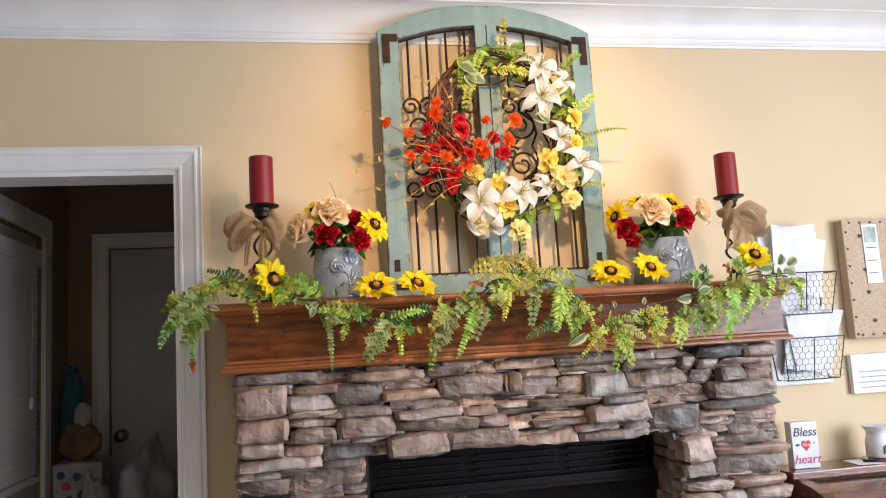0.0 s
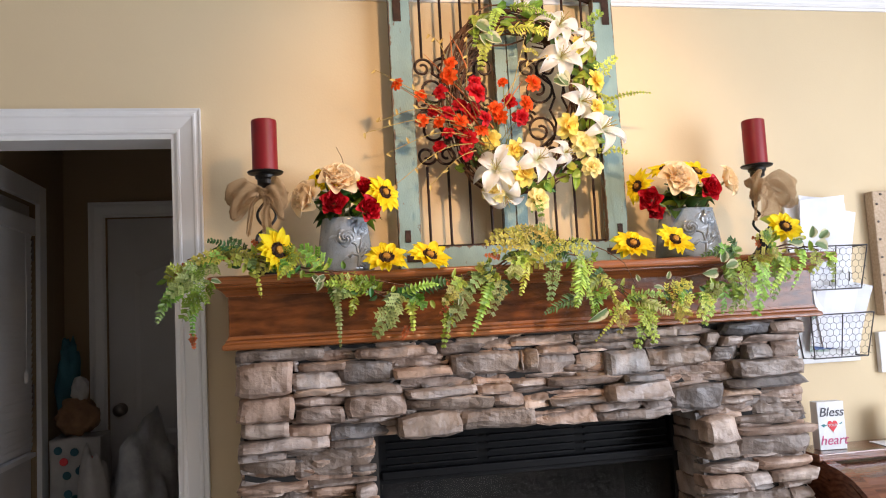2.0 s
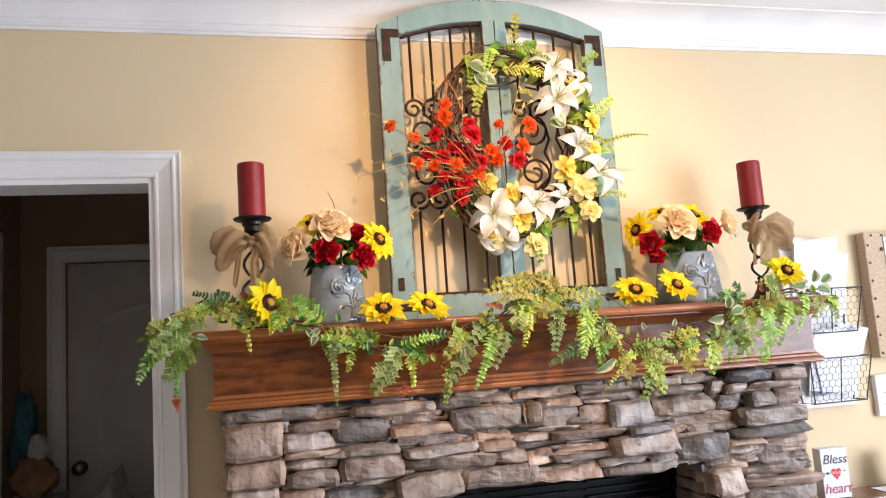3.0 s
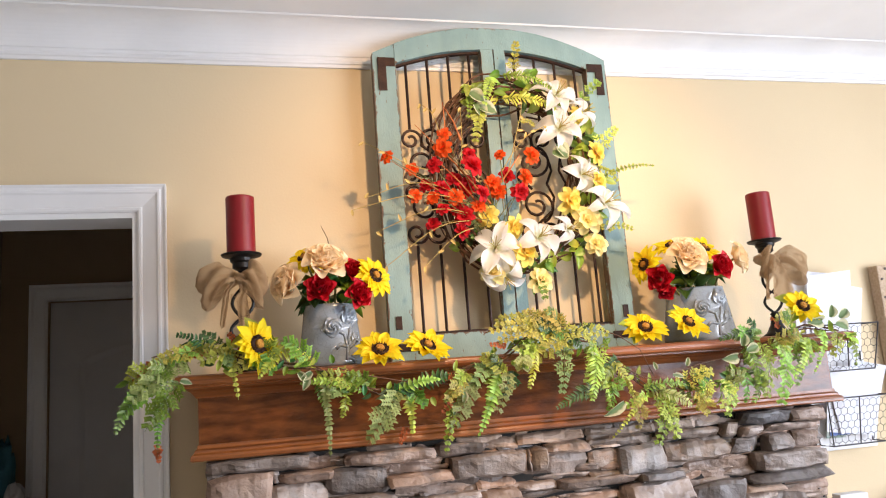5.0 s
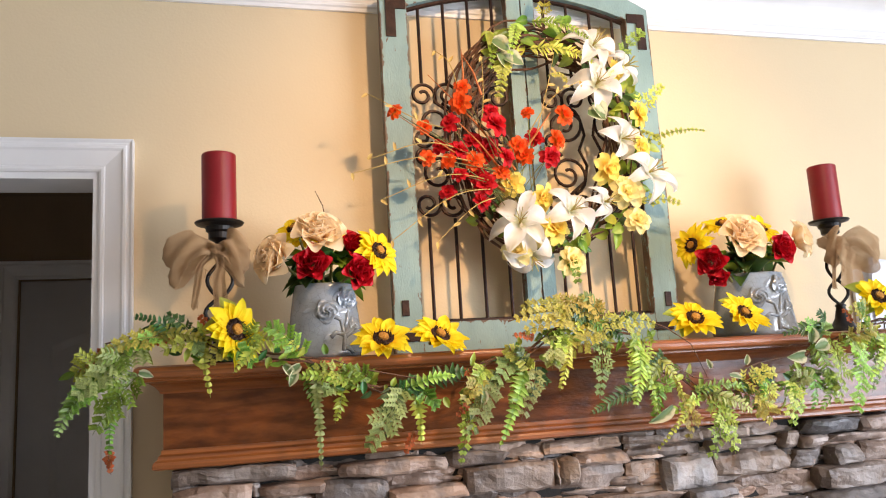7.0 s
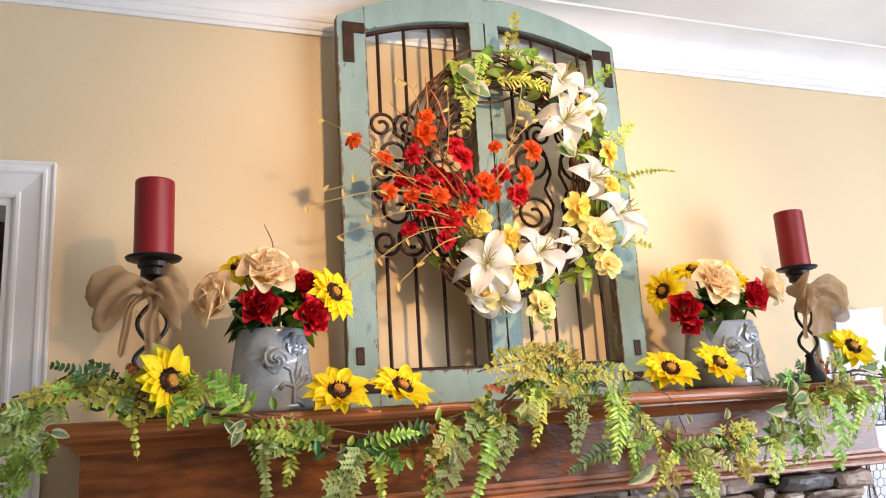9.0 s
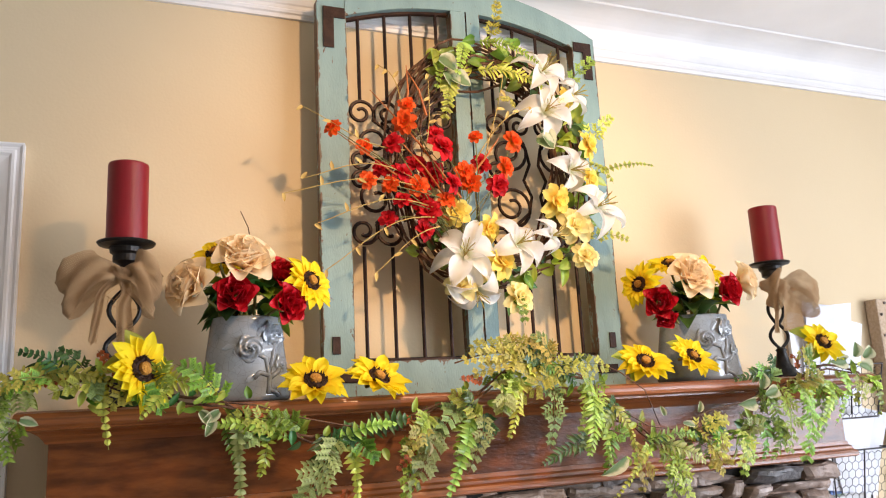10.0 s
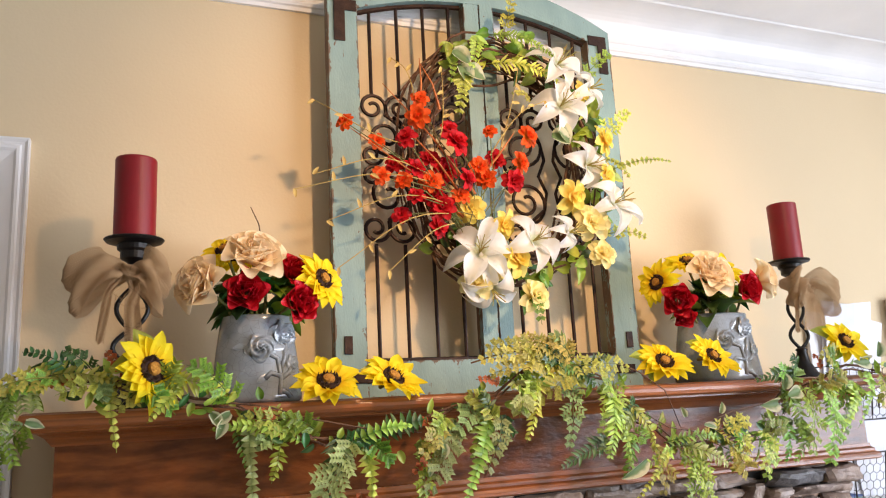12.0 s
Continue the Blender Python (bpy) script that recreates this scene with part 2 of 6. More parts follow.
def casing(name, x0, x1, top, wall_y, label):
    """A mitred door casing with a stepped profile round the opening from x0 to x1, on a wall that faces -y."""
    bm = bmesh.new()
    rows = []
    for x, z, sx, sz in ((x0, 0, -1, 0), (x0, top, -1, 1), (x1, top, 1, 1), (x1, 0, 1, 0)):
        rows.append([bm.verts.new((x + sx * o, wall_y - d, z + sz * o)) for o, d in CAS])
    for a, b in zip(rows, rows[1:]):
        for i in range(len(CAS) - 1):
            bm.faces.new((a[i], a[i + 1], b[i + 1], b[i]))
    return tagged(part(name, bm, TRIM), label, "door casing", kind="structure")


casing("trim", -1.265, -0.425, 2.053, WY, "white painted doorway casing with stepped profile")
tagged(part("trim", boxes((-0.438, -0.4205, WY - 0.004, WY + 0.124, 0, 2.038), (-1.27, -1.25, WY - 0.004, WY + 0.124, 0, 2.038), (-1.27, -0.4205, WY - 0.004, WY + 0.124, 2.038, 2.0555)), TRIM), "white painted door jamb", "door jamb", kind="structure")

# ---- the entry hall behind the doorway ----
HX, HY = -1.17, 4.16
tagged(part("wall_hall_back", boxes((HX - 0.12, -0.98, HY, HY + 0.12, 0, CZ), (-0.2, 0.0, HY, HY + 0.12, 0, CZ), (-0.98, -0.2, HY, HY + 0.12, 2.035, CZ)), HALLW), "entry hall wall, colour darkened for its dimness", "wall", kind="structure")
tagged(part("wall_hall_side", boxes((HX - 0.12, HX, WY + 0.13, 2.98, 0, CZ), (HX - 0.12, HX, 3.77, HY, 0, CZ), (HX - 0.12, HX, 2.98, 3.77, 2.04, CZ)), HALLW), "hall side wall, colour darkened for its dimness", "wall", kind="structure")
tagged(part("wall_hall_end", boxes((-0.12, 0.0, WY + 0.13, HY, 0, CZ)), HALLW), "hall side wall, colour darkened for its dimness", "wall", kind="structure")
casing("trim", -0.985, -0.195, 2.035, HY, "white painted casing of the closet door")


def panel_door(name, w, h, label, material):
    """A two panel door whose upper panel has an arched head; it faces -y, its lower left corner at the origin."""
    d = thing(name, label, "door", kind="structure")
    bm = boxes((0, w, 0.008, 0.04, 0, h))
    part("leaf", bm, material, d)
    for z0, z1, arch in ((0.22, 0.86, 0), (1.0, h - 0.19, 0.07)):
        bm = bmesh.new()
        for inset, y in ((0.0, -0.004), (0.022, 0.002)):
            pts = [(0.12 + inset, z0 + inset), (w - 0.12 - inset, z0 + inset)]
            for i in range(9):
                u = 1 - i / 8
                pts.append((0.12 + inset + (w - 0.24 - 2 * inset) * u, z1 - inset - arch + arch * math.sin(math.pi * u)))
            vs = [bm.verts.new((x, y, z)) for x, z in pts]
            if inset:
                bm.faces.new(vs)
                for i in range(len(vs)):
                    bm.faces.new((old[i], old[(i + 1) % len(vs)], vs[(i + 1) % len(vs)], vs[i]))
            else:
                base = [bm.verts.new((x, 0.0085, z)) for x, z in pts]
                for i in range(len(vs)):
                    bm.faces.new((base[i], base[(i + 1) % len(vs)], vs[(i + 1) % len(vs)], vs[i]))
            old = vs
        part("panel", bm, material, d)
    return d


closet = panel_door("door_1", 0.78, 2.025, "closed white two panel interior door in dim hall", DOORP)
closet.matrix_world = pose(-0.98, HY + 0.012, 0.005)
bm = bmesh.new()
lathe(bm, [(0.03, 0), (0.03, 0.006), (0.012, 0.012), (0.012, 0.035), (0.024, 0.042), (0.029, 0.055), (0.024, 0.068), (0.008, 0.072)], 16, pose(0.05, 0.008, 1.125, 90))
part("door_handle", bm, NICKEL, closet, "dark metal knob", True)

# exterior door in the hall's side wall, with blinds over its glass
ext = thing("door_2", "white exterior door with blinds over its glass", "door", (HX, 2.99, 0.004), 90, kind="structure")
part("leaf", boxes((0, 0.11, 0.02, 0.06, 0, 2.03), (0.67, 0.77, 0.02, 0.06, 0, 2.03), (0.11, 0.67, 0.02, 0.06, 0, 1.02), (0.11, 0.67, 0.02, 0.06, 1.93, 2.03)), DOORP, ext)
GLASS = bpy.data.materials.new("window_glass")
GLASS.use_nodes = True
GLASS.node_tree.nodes["Principled BSDF"].inputs["Transmission Weight"].default_value = 1
GLASS.node_tree.nodes["Principled BSDF"].inputs["Roughness"].default_value = 0.0
pane = part("pane", boxes((0.11, 0.67, 0.035, 0.041, 1.02, 1.93)), GLASS, ext)
pane.visible_shadow = False
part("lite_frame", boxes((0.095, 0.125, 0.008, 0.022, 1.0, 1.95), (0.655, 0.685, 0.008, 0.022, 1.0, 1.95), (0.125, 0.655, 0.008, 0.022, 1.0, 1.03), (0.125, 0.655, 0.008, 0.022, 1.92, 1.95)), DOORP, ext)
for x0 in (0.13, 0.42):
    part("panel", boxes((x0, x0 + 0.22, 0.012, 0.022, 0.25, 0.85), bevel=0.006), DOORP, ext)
for z, r in ((1.18, 0.03), (1.03, 0.033)):
    bm = bmesh.new()
    lathe(bm, [(r, 0), (r, 0.008), (0.012, 0.014), (0.012, 0.03), (0.026, 0.04), (0.03, 0.055), (0.024, 0.066), (0.006, 0.07)] if z < 1.1 else [(r, 0), (r, 0.012), (0.02, 0.018), (0.006, 0.02)], 16, pose(0.06, 0.02, z, 90))
    part("door_handle" if z < 1.1 else "deadbolt", bm, NICKEL, ext, "dark metal", True)
for z in (0.3, 1.2, 1.8):
    part("hinge", boxes((0.765, 0.785, 0.008, 0.03, z, z + 0.09)), NICKEL, ext)
tagged(part("trim", boxes((HX, HX + 0.02, 3.765, 3.85, 0, 2.125), (HX, HX + 0.02, 2.90, 2.985, 0, 2.125), (HX, HX + 0.02, 2.985, 3.765, 2.04, 2.125), bevel=0.004), TRIM), "white painted casing of the exterior door", "door casing", kind="structure")
BLIND = mat("blind_slat", (0.72, 0.72, 0.73), 0.5, second=(0.66, 0.66, 0.68), scale=4)
blind = thing("window_blind", "white horizontal slat blind hanging on the door", "blind", (HX, 2.99, 0.004), 90)
part("head_rail", boxes((0.10, 0.69, -0.028, 0.006, 1.895, 1.965), bevel=0.003), BLIND, blind)
slat = boxes((0.128, 0.685, -0.014, 0.014, -0.001, 0.001))
first = part("slat", slat, BLIND, blind)
for i in range(35):
    ob = first if i == 0 else new("slat", first.data)
    ob.parent = blind
    ob.matrix_local = pose(0, -0.012, 1.885 - i * 0.0245, -78 + random.uniform(-3, 3))
part("bottom_rail", boxes((0.128, 0.685, -0.025, 0.0, 1.01, 1.028)), BLIND, blind)
for x, z in ((0.17, 1.25), (0.56, 1.35), (0.18, 1.55)):
    bm = bmesh.new()
    tube(bm, [(x, -0.032, 1.9), (x + 0.003, -0.034, 1.6), (x, -0.033, z)], 0.0015, 5)
    lathe(bm, [(0.003, 0), (0.008, 0.005), (0.008, 0.04), (0.003, 0.05)], 10, pose(x, -0.033, z - 0.045))
    part("pull_cord", bm, BLIND, blind)

# ---- fireplace ----
fire = thing("fireplace", "stacked grey brown ledgestone fireplace with a dark wooden mantel", "fireplace", (0, 0, 0), kind="structure")
FX0, FX1, FY = -0.245, 1.395, 2.445
part("core", boxes((FX0, 0.11, FY + 0.005, WY - 0.002, 0, 1.415), (1.075, FX1, FY + 0.005, WY - 0.002, 0, 1.415), (0.11, 1.075, FY + 0.005, WY - 0.002, 1.19, 1.415)), MORTAR, fire, "dark recessed joints")
LEFT = [(-258, -26, 1384, 1414), (-259, -114, 1296, 1382), (-109, -96, 1352, 1382), (-92, 50, 1376, 1402), (-92, 28, 1350, 1374), (-111, 12, 1305, 1350), (16, 154, 1309, 1372), (-26, 176, 1280, 1307), (-256, -113, 1229, 1294), (-109, 23, 1286, 1303), (-116, 23, 1257, 1284), (-106, 21, 1213, 1255),
        (26, 184, 1221, 1278), (-250, -128, 1187, 1227), (-125, -18, 1184, 1211), (-13, 64, 1209, 1219), (68, 172, 1205, 1219), (-13, 157, 1166, 1206), (-257, -21, 1150, 1183), (-15, 97, 1144, 1164), (-258, -136, 1130, 1148), (-133, -20, 1131, 1147), (-255, -115, 1078, 1128), (-111, 98, 1070, 1141)]
MIDDLE = [(58, 282, 1376, 1404), (158, 305, 1346, 1372), (158, 321, 1318, 1344), (180, 379, 1287, 1316), (322, 519, 1316, 1371), (286, 403, 1374, 1404), (407, 498, 1376, 1406), (190, 388, 1259, 1285), (188, 436, 1221, 1257), (383, 488, 1287, 1313), (392, 490, 1259, 1285), (162, 341, 1158, 1219), (345, 557, 1160, 1217), (501, 690, 1384, 1411),
          (524, 530, 1320, 1370), (573, 688, 1357, 1382), (573, 690, 1296, 1355), (693, 768, 1290, 1353), (534, 569, 1318, 1374), (693, 891, 1357, 1382), (773, 909, 1286, 1354), (913, 1109, 1302, 1352), (440, 525, 1222, 1257), (693, 885, 1385, 1410)]
LINTEL = [(598, 818, 1263, 1286), (822, 955, 1263, 1284), (493, 594, 1272, 1290), (646, 724, 1251, 1261), (492, 642, 1252, 1269), (608, 765, 1230, 1250), (769, 965, 1210, 1260), (969, 1162, 1243, 1299), (971, 1128, 1168, 1240), (602, 775, 1208, 1228), (732, 883, 1186, 1207), (886, 965, 1182, 1207), (743, 965, 1156, 1183), (561, 737, 1158, 1205), (529, 598, 1209, 1248)]
RIGHT = [(1164, 1404, 1252, 1301), (1113, 1210, 1305, 1347), (1214, 1305, 1307, 1348), (889, 998, 1386, 1412), (1001, 1140, 1389, 1414), (895, 1084, 1358, 1384), (1088, 1142, 1351, 1386), (1146, 1293, 1378, 1412), (1146, 1218, 1350, 1375), (1297, 1418, 1374, 1412), (1222, 1410, 1351, 1373), (1309, 1405, 1304, 1348), (1145, 1400, 1223, 1249), (1238, 1400, 1178, 1221), (1132, 1234, 1178, 1200),
         (1132, 1234, 1203, 1221), (1235, 1405, 1139, 1176), (1062, 1230, 1146, 1175), (1057, 1162, 1070, 1143), (1166, 1390, 1104, 1136), (1165, 1418, 1076, 1102), (1168, 1402, 1014, 1074), (1051, 1164, 1027, 1067)]
rows = [r for zone in (LEFT, MIDDLE, LINTEL, RIGHT) for r in zone]
# courses below, laid at random
for a, b, top in ((-258, 98, 1066), (1055, 1408, 1010)):
    z = top
    while z > 20:
        h = random.choice((22, 30, 42, 58, 34))
        x = a + random.uniform(-4, 4)
        while x < b - 30:
            w = random.uniform(70, 200)
            e = min(b + random.uniform(-6, 6), x + w) if x + w < b - 45 else b + random.uniform(-6, 6)
            rows.append((x, e, max(4, z - h), z - 3))
            x = e + 4
        z -= h
face = len(rows)
z = 1418
while z > 1000:
    h = random.choice((16, 20, 24))
    spans = [(-252, 1402)] if z - h > 1165 else [(-252, 100), (1060, 1402)]
    for a0, b0 in spans:
        x = a0
        while x < b0 - 20:
            e = min(b0, x + random.uniform(90, 240))
            rows.append((x, e, z - h, z))
            x = e
    z -= h
for i, (x0, x1, z0, z1) in enumerate(rows):
    w, h = (x1 - x0) / 1000 + 0.0040, (z1 - z0) / 1000 + 0.0030
    out = random.choice((0.002, 0.010, 0.018, 0.028, 0.040, 0.050)) + random.uniform(-0.003, 0.003)
    ends = x0 < -240 or x1 > 1380
    if i >= face:
        out = 0.001
    bm = bmesh.new()
    box(bm, -w / 2, w / 2, -out, 0.05 if not ends else 0.165, -h / 2, h / 2)
    long = [e for e in bm.edges if abs((e.verts[0].co - e.verts[1].co).x) > 0.5 * w]
    bmesh.ops.subdivide_edges(bm, edges=long, cuts=max(4, min(11, int(w / 0.015))), use_grid_fill=True)
    up = [e for e in bm.edges if abs((e.verts[0].co - e.verts[1].co).z) > 0.5 * h]
    bmesh.ops.subdivide_edges(bm, edges=up, cuts=3 if h < 0.03 else 6, use_grid_fill=True)
    seed = Vector((i * 3.1, i * 1.7, 0))
    lean, wedge, slope = random.uniform(-0.016, 0.016), random.uniform(-0.26, 0.26), random.uniform(-0.03, 0.03)
    corner = [random.uniform(0.5, 1.0) for _ in range(4)]
    # cleft faces: planes that cut the front back on one side
    clefts = [(random.uniform(0, 6.28), random.uniform(0.1, 0.75), random.uniform(0.006, 0.022)) for _ in range(3)]
    for v in bm.verts:
        front = v.co.y < 0.01
        u, t = v.co.x / (w / 2), v.co.z / (h / 2)
        u, t = math.copysign(min(1, abs(u)) ** 0.8, u), math.copysign(min(1, abs(t)) ** 0.8, t)
        v.co.x, v.co.z = u * w / 2, t * h / 2
        k = noise.noise_vector(v.co * 22 + seed)
        f = noise.noise_vector(Vector((v.co.x * 34, v.co.y * 60, v.co.z * 130)) + seed)
        c = corner[(u > 0) * 2 + (t > 0)]
        # round the corners off, wedge the shape, break the outline
        v.co.z *= 1 - (1 - c) * 0.6 * max(0, abs(u) - 0.6) / 0.4
        v.co.z *= 1 + wedge * 0.5 * u
        v.co.x *= 1 - (1 - c) * 0.12 * abs(t)
        v.co.z += k.z * min(0.006, h * 0.14) + f.z * 0.0012 + slope * v.co.x * 0.5
        v.co.x += k.x * min(0.006, w * 0.12) + f.x * 0.0015
        if front:
            edge = min((1 - abs(u)) * w / 2, (1 - abs(t)) * h / 2)
            rim = max(0.0, 1 - edge / 0.0065) ** 2
            cut = max([0.0] + [(u * math.cos(a) + t * math.sin(a) - q) * d for a, q, d in clefts])
            v.co.y += k.y * 0.012 + f.y * 0.004 + (0.005 + 0.15 * out) * rim + lean * u + slope * 0.5 * t + (cut if i < face else 0)
    ob = part("stone", bm, STONE, fire)
    ob.location = ((x0 + x1) / 2000, FY - (0.004 if i < face else -0.003), (z0 + z1) / 2000)
# stones of the return inside the opening
z = 20
while z < 1165:
    h = random.choice((26, 36, 48, 62))
    bm = bmesh.new()
    box(bm, -0.03, 0.03, -0.085, 0.085, -h / 2000 + 0.0015, h / 2000 - 0.0015)
    bmesh.ops.subdivide_edges(bm, edges=[e for e in bm.edges if abs((e.verts[0].co - e.verts[1].co).y) > 0.1], cuts=3, use_grid_fill=True)
    for v in bm.verts:
        v.co += noise.noise_vector(v.co * 24 + Vector((z * 0.1, 2, 3))) * 0.008
    data = part("stone", bm, STONE, fire)
    data.location = (1.088 + random.uniform(-0.008, 0.004), 2.535, (z + h / 2) / 1000)
    z += h

# firebox insert
ins = thing("fireplace_insert", "black metal gas fireplace insert with louvred top", "fireplace insert", (0.1, 2.605, 0.0))
part("surround", boxes((0, 0.03, 0, 0.03, 0.02, 1.185), (0.945, 0.972, 0, 0.03, 0.02, 1.185), (0.03, 0.945, 0, 0.03, 1.14, 1.185), (0.03, 0.945, 0, 0.03, 1.0, 1.024)), BLACK, ins)
part("backing", boxes((0.03, 0.945, 0.028, 0.032, 1.024, 1.14)), BLACK, ins)
part("bar", boxes((0.03, 0.945, -0.012, 0.02, 1.012, 1.036), bevel=0.004), BLACK, ins)
for x0 in (0.05, 0.355, 0.66):
    for i in range(4):
        part("louvre", boxes((x0, x0 + 0.27, -0.004, 0.014, 1.048 + i * 0.022, 1.053 + i * 0.022)), BLACK, ins)
part("firebox", boxes((0.03, 0.945, 0.4, 0.42, 0.1, 1.0), (0.01, 0.03, 0.03, 0.4, 0.1, 1.0), (0.945, 0.965, 0.03, 0.4, 0.1, 1.0), (0.03, 0.945, 0.03, 0.4, 0.08, 0.1), (0.03, 0.945, 0.03, 0.4, 1.0, 1.02)), SOOT, ins)
FGLASS = GLASS.copy()
FGLASS.name = "fireplace_glass"
FGLASS.node_tree.nodes["Principled BSDF"].inputs["IOR"].default_value = 1.2
fg = part("pane", boxes((0.03, 0.945, 0.012, 0.017, 0.1, 1.0)), FGLASS, ins)
fg.visible_shadow = False

# ---- mantel ----
man = thing("mantel_shelf", "dark stained oak mantel with moulded edges", "mantel", (0, 0, 0))
MX0, MX1, MY, SZ = -0.272, 1.452, 2.42, 1.613
part("frieze", boxes((MX0, MX1, MY, WY - 0.002, 1.432, 1.60)), OAK, man, "wide oak board with flame grain")
SHELF = [(0.0, 0.0), (0.0, -0.040), (0.006, -0.040), (0.012, -0.034), (0.022, -0.026), (0.036, -0.020), (0.050, -0.017), (0.050, -0.013), (0.064, -0.013), (0.070, -0.009), (0.072, -0.003), (0.072, 0.003), (0.069, 0.009), (0.062, 0.012), (0.0, 0.012)]
BASE = [(0.0, 0.026), (0.003, 0.026), (0.004, 0.018), (0.009, 0.014), (0.010, 0.008), (0.016, 0.004), (0.018, -0.001), (0.018, -0.007), (0.014, -0.010), (0.0, -0.010)]
ring = lambda z, f=0.62: [(MX0, WY - 0.003, -f, 0, z), (MX0, MY, -f, -1, z), (MX1, MY, f, -1, z), (MX1, WY - 0.003, f, 0, z)]
bm = bmesh.new()
sweep_profile(bm, SHELF, ring(1.601))
part("crown_moulding", bm, OAKT, man, "polished rounded moulding")
bm = bmesh.new()
sweep_profile(bm, BASE, ring(1.430, 1.0))
part("base_moulding", bm, OAKT, man)
part("shelf_board", boxes((MX0 - 0.03, MX1 + 0.03, MY - 0.05, WY - 0.003, 1.603, SZ + 0.0005)), OAKT, man)

# ---- the old garden gate leaning on the wall ----
def chipped_paint(axis):
    """Aqua milk paint, worn through to dark wood along the edges and in flakes."""
    m = mat("chipped_aqua_paint", (0.23, 0.34, 0.325), 0.6, second=(0.185, 0.285, 0.275), scale=6, stretch=(3, 3, 1), bump=0.12, fine=90)
    n, l = m.node_tree.nodes, m.node_tree.links
    b = n["Principled BSDF"]
    old = b.inputs["Base Color"].links[0].from_socket
    tc, noi, rp, mx = n.new("ShaderNodeTexCoord"), n.new("ShaderNodeTexNoise"), n.new("ShaderNodeValToRGB"), n.new("ShaderNodeMix")
    noi.inputs["Scale"].default_value, noi.inputs["Detail"].default_value, noi.inputs["Roughness"].default_value = 26, 8, 0.72
    mp = n.new("ShaderNodeMapping")
    mp.inputs["Scale"].default_value = (2.2, 2.2, 1)
    l.new(tc.outputs["Object"], mp.inputs[0])
    l.new(mp.outputs[0], noi.inputs["Vector"])
    # wear along the long edges of each board
    sep, sb, ab, pr, add = n.new("ShaderNodeSeparateXYZ"), n.new("ShaderNodeMath"), n.new("ShaderNodeMath"), n.new("ShaderNodeMapRange"), n.new("ShaderNodeMath")
    l.new(tc.outputs["Generated"], sep.inputs[0])
    sb.operation, ab.operation = "SUBTRACT", "ABSOLUTE"
    sb.inputs[1].default_value = 0.5
    l.new(sep.outputs[axis], sb.inputs[0])
    l.new(sb.outputs[0], ab.inputs[0])
    pr.inputs["From Min"].default_value, pr.inputs["From Max"].default_value, pr.inputs["To Max"].default_value = 0.40, 0.5, 0.2
    l.new(ab.outputs[0], pr.inputs["Value"])
    l.new(noi.outputs["Fac"], add.inputs[0])
    l.new(pr.outputs[0], add.inputs[1])
    l.new(add.outputs[0], rp.inputs[0])
    rp.color_ramp.elements[0].position, rp.color_ramp.elements[1].position = 0.628, 0.642
    rp.color_ramp.elements[0].color, rp.color_ramp.elements[1].color = (0, 0, 0, 1), (1, 1, 1, 1)
    mx.data_type = "RGBA"
    l.new(rp.outputs[0], mx.inputs["Factor"])
    l.new(old, mx.inputs["A"])
    mx.inputs["B"].default_value = (0.13, 0.085, 0.055, 1)
    l.new(mx.outputs["Result"], b.inputs["Base Color"])
    return m


AQUA, AQUAR = chipped_paint(0), chipped_paint(2)
GX, GY, GH = 0.5685, 2.5445, 0.9655
gate = thing("garden_gate", "arched aqua garden gate with chipped paint and iron bars", "gate panel", (GX, GY, SZ + 0.001))
GW, ST, RISE = 0.3595, 0.066, 0.09
outer = lambda x: GH - RISE * (x / GW) ** 2
inner = lambda x: GH - 0.068 - (RISE - 0.012) * (x / GW) ** 2


def board(bm, pts, y0, y1):
    """A flat board with the outline pts in x and z."""
    a = [bm.verts.new((x, y0, z)) for x, z in pts]
    b = [bm.verts.new((x, y1, z)) for x, z in pts]
    bm.faces.new(a)
    bm.faces.new(b[::-1])
    for i in range(len(pts)):
        j = (i + 1) % len(pts)
        bm.faces.new((a[i], b[i], b[j], a[j]))


def worn(bm, amount=0.0016, cuts=0.03):
    """Cut long edges and nudge them so that no edge is dead straight."""
    for _ in range(3):
        es = [e for e in bm.edges if e.calc_length() > cuts * 2]
        if es:
            bmesh.ops.subdivide_edges(bm, edges=es, cuts=1)
    for v in bm.verts:
        v.co += noise.noise_vector(v.co * 31) * amount
    return bm


for s in (-1, 1):
    bm = bmesh.new()
    xs = sorted((s * GW, s * (GW - ST)))
    board(bm, [(xs[0], 0), (xs[1], 0), (xs[1], outer(xs[1]) - 0.03 * 0), (xs[0], outer(xs[0]))], 0, 0.03)
    part("stile", worn(bm), AQUA, gate)
bm = bmesh.new()
n = 24
xs = [-GW + ST - 0.002 + (2 * GW - 2 * ST + 0.004) * i / n for i in range(n + 1)]
board(bm, [(x, outer(x)) for x in xs] + [(x, inner(x)) for x in xs[::-1]], -0.001, 0.029)
part("arched_rail", worn(bm, 0.001), AQUAR, gate)
part("bottom_rail", worn(boxes((-GW + ST, GW - ST, 0.001, 0.029, 0.0, 0.072))), AQUAR, gate)
part("mullion", worn(boxes((-0.036, 0.001, 0.0, 0.03, 0.072, inner(0)))), AQUA, gate)
part("mullion", worn(boxes((0.004, 0.038, -0.001, 0.029, 0.072, inner(0.02)))), AQUA, gate)
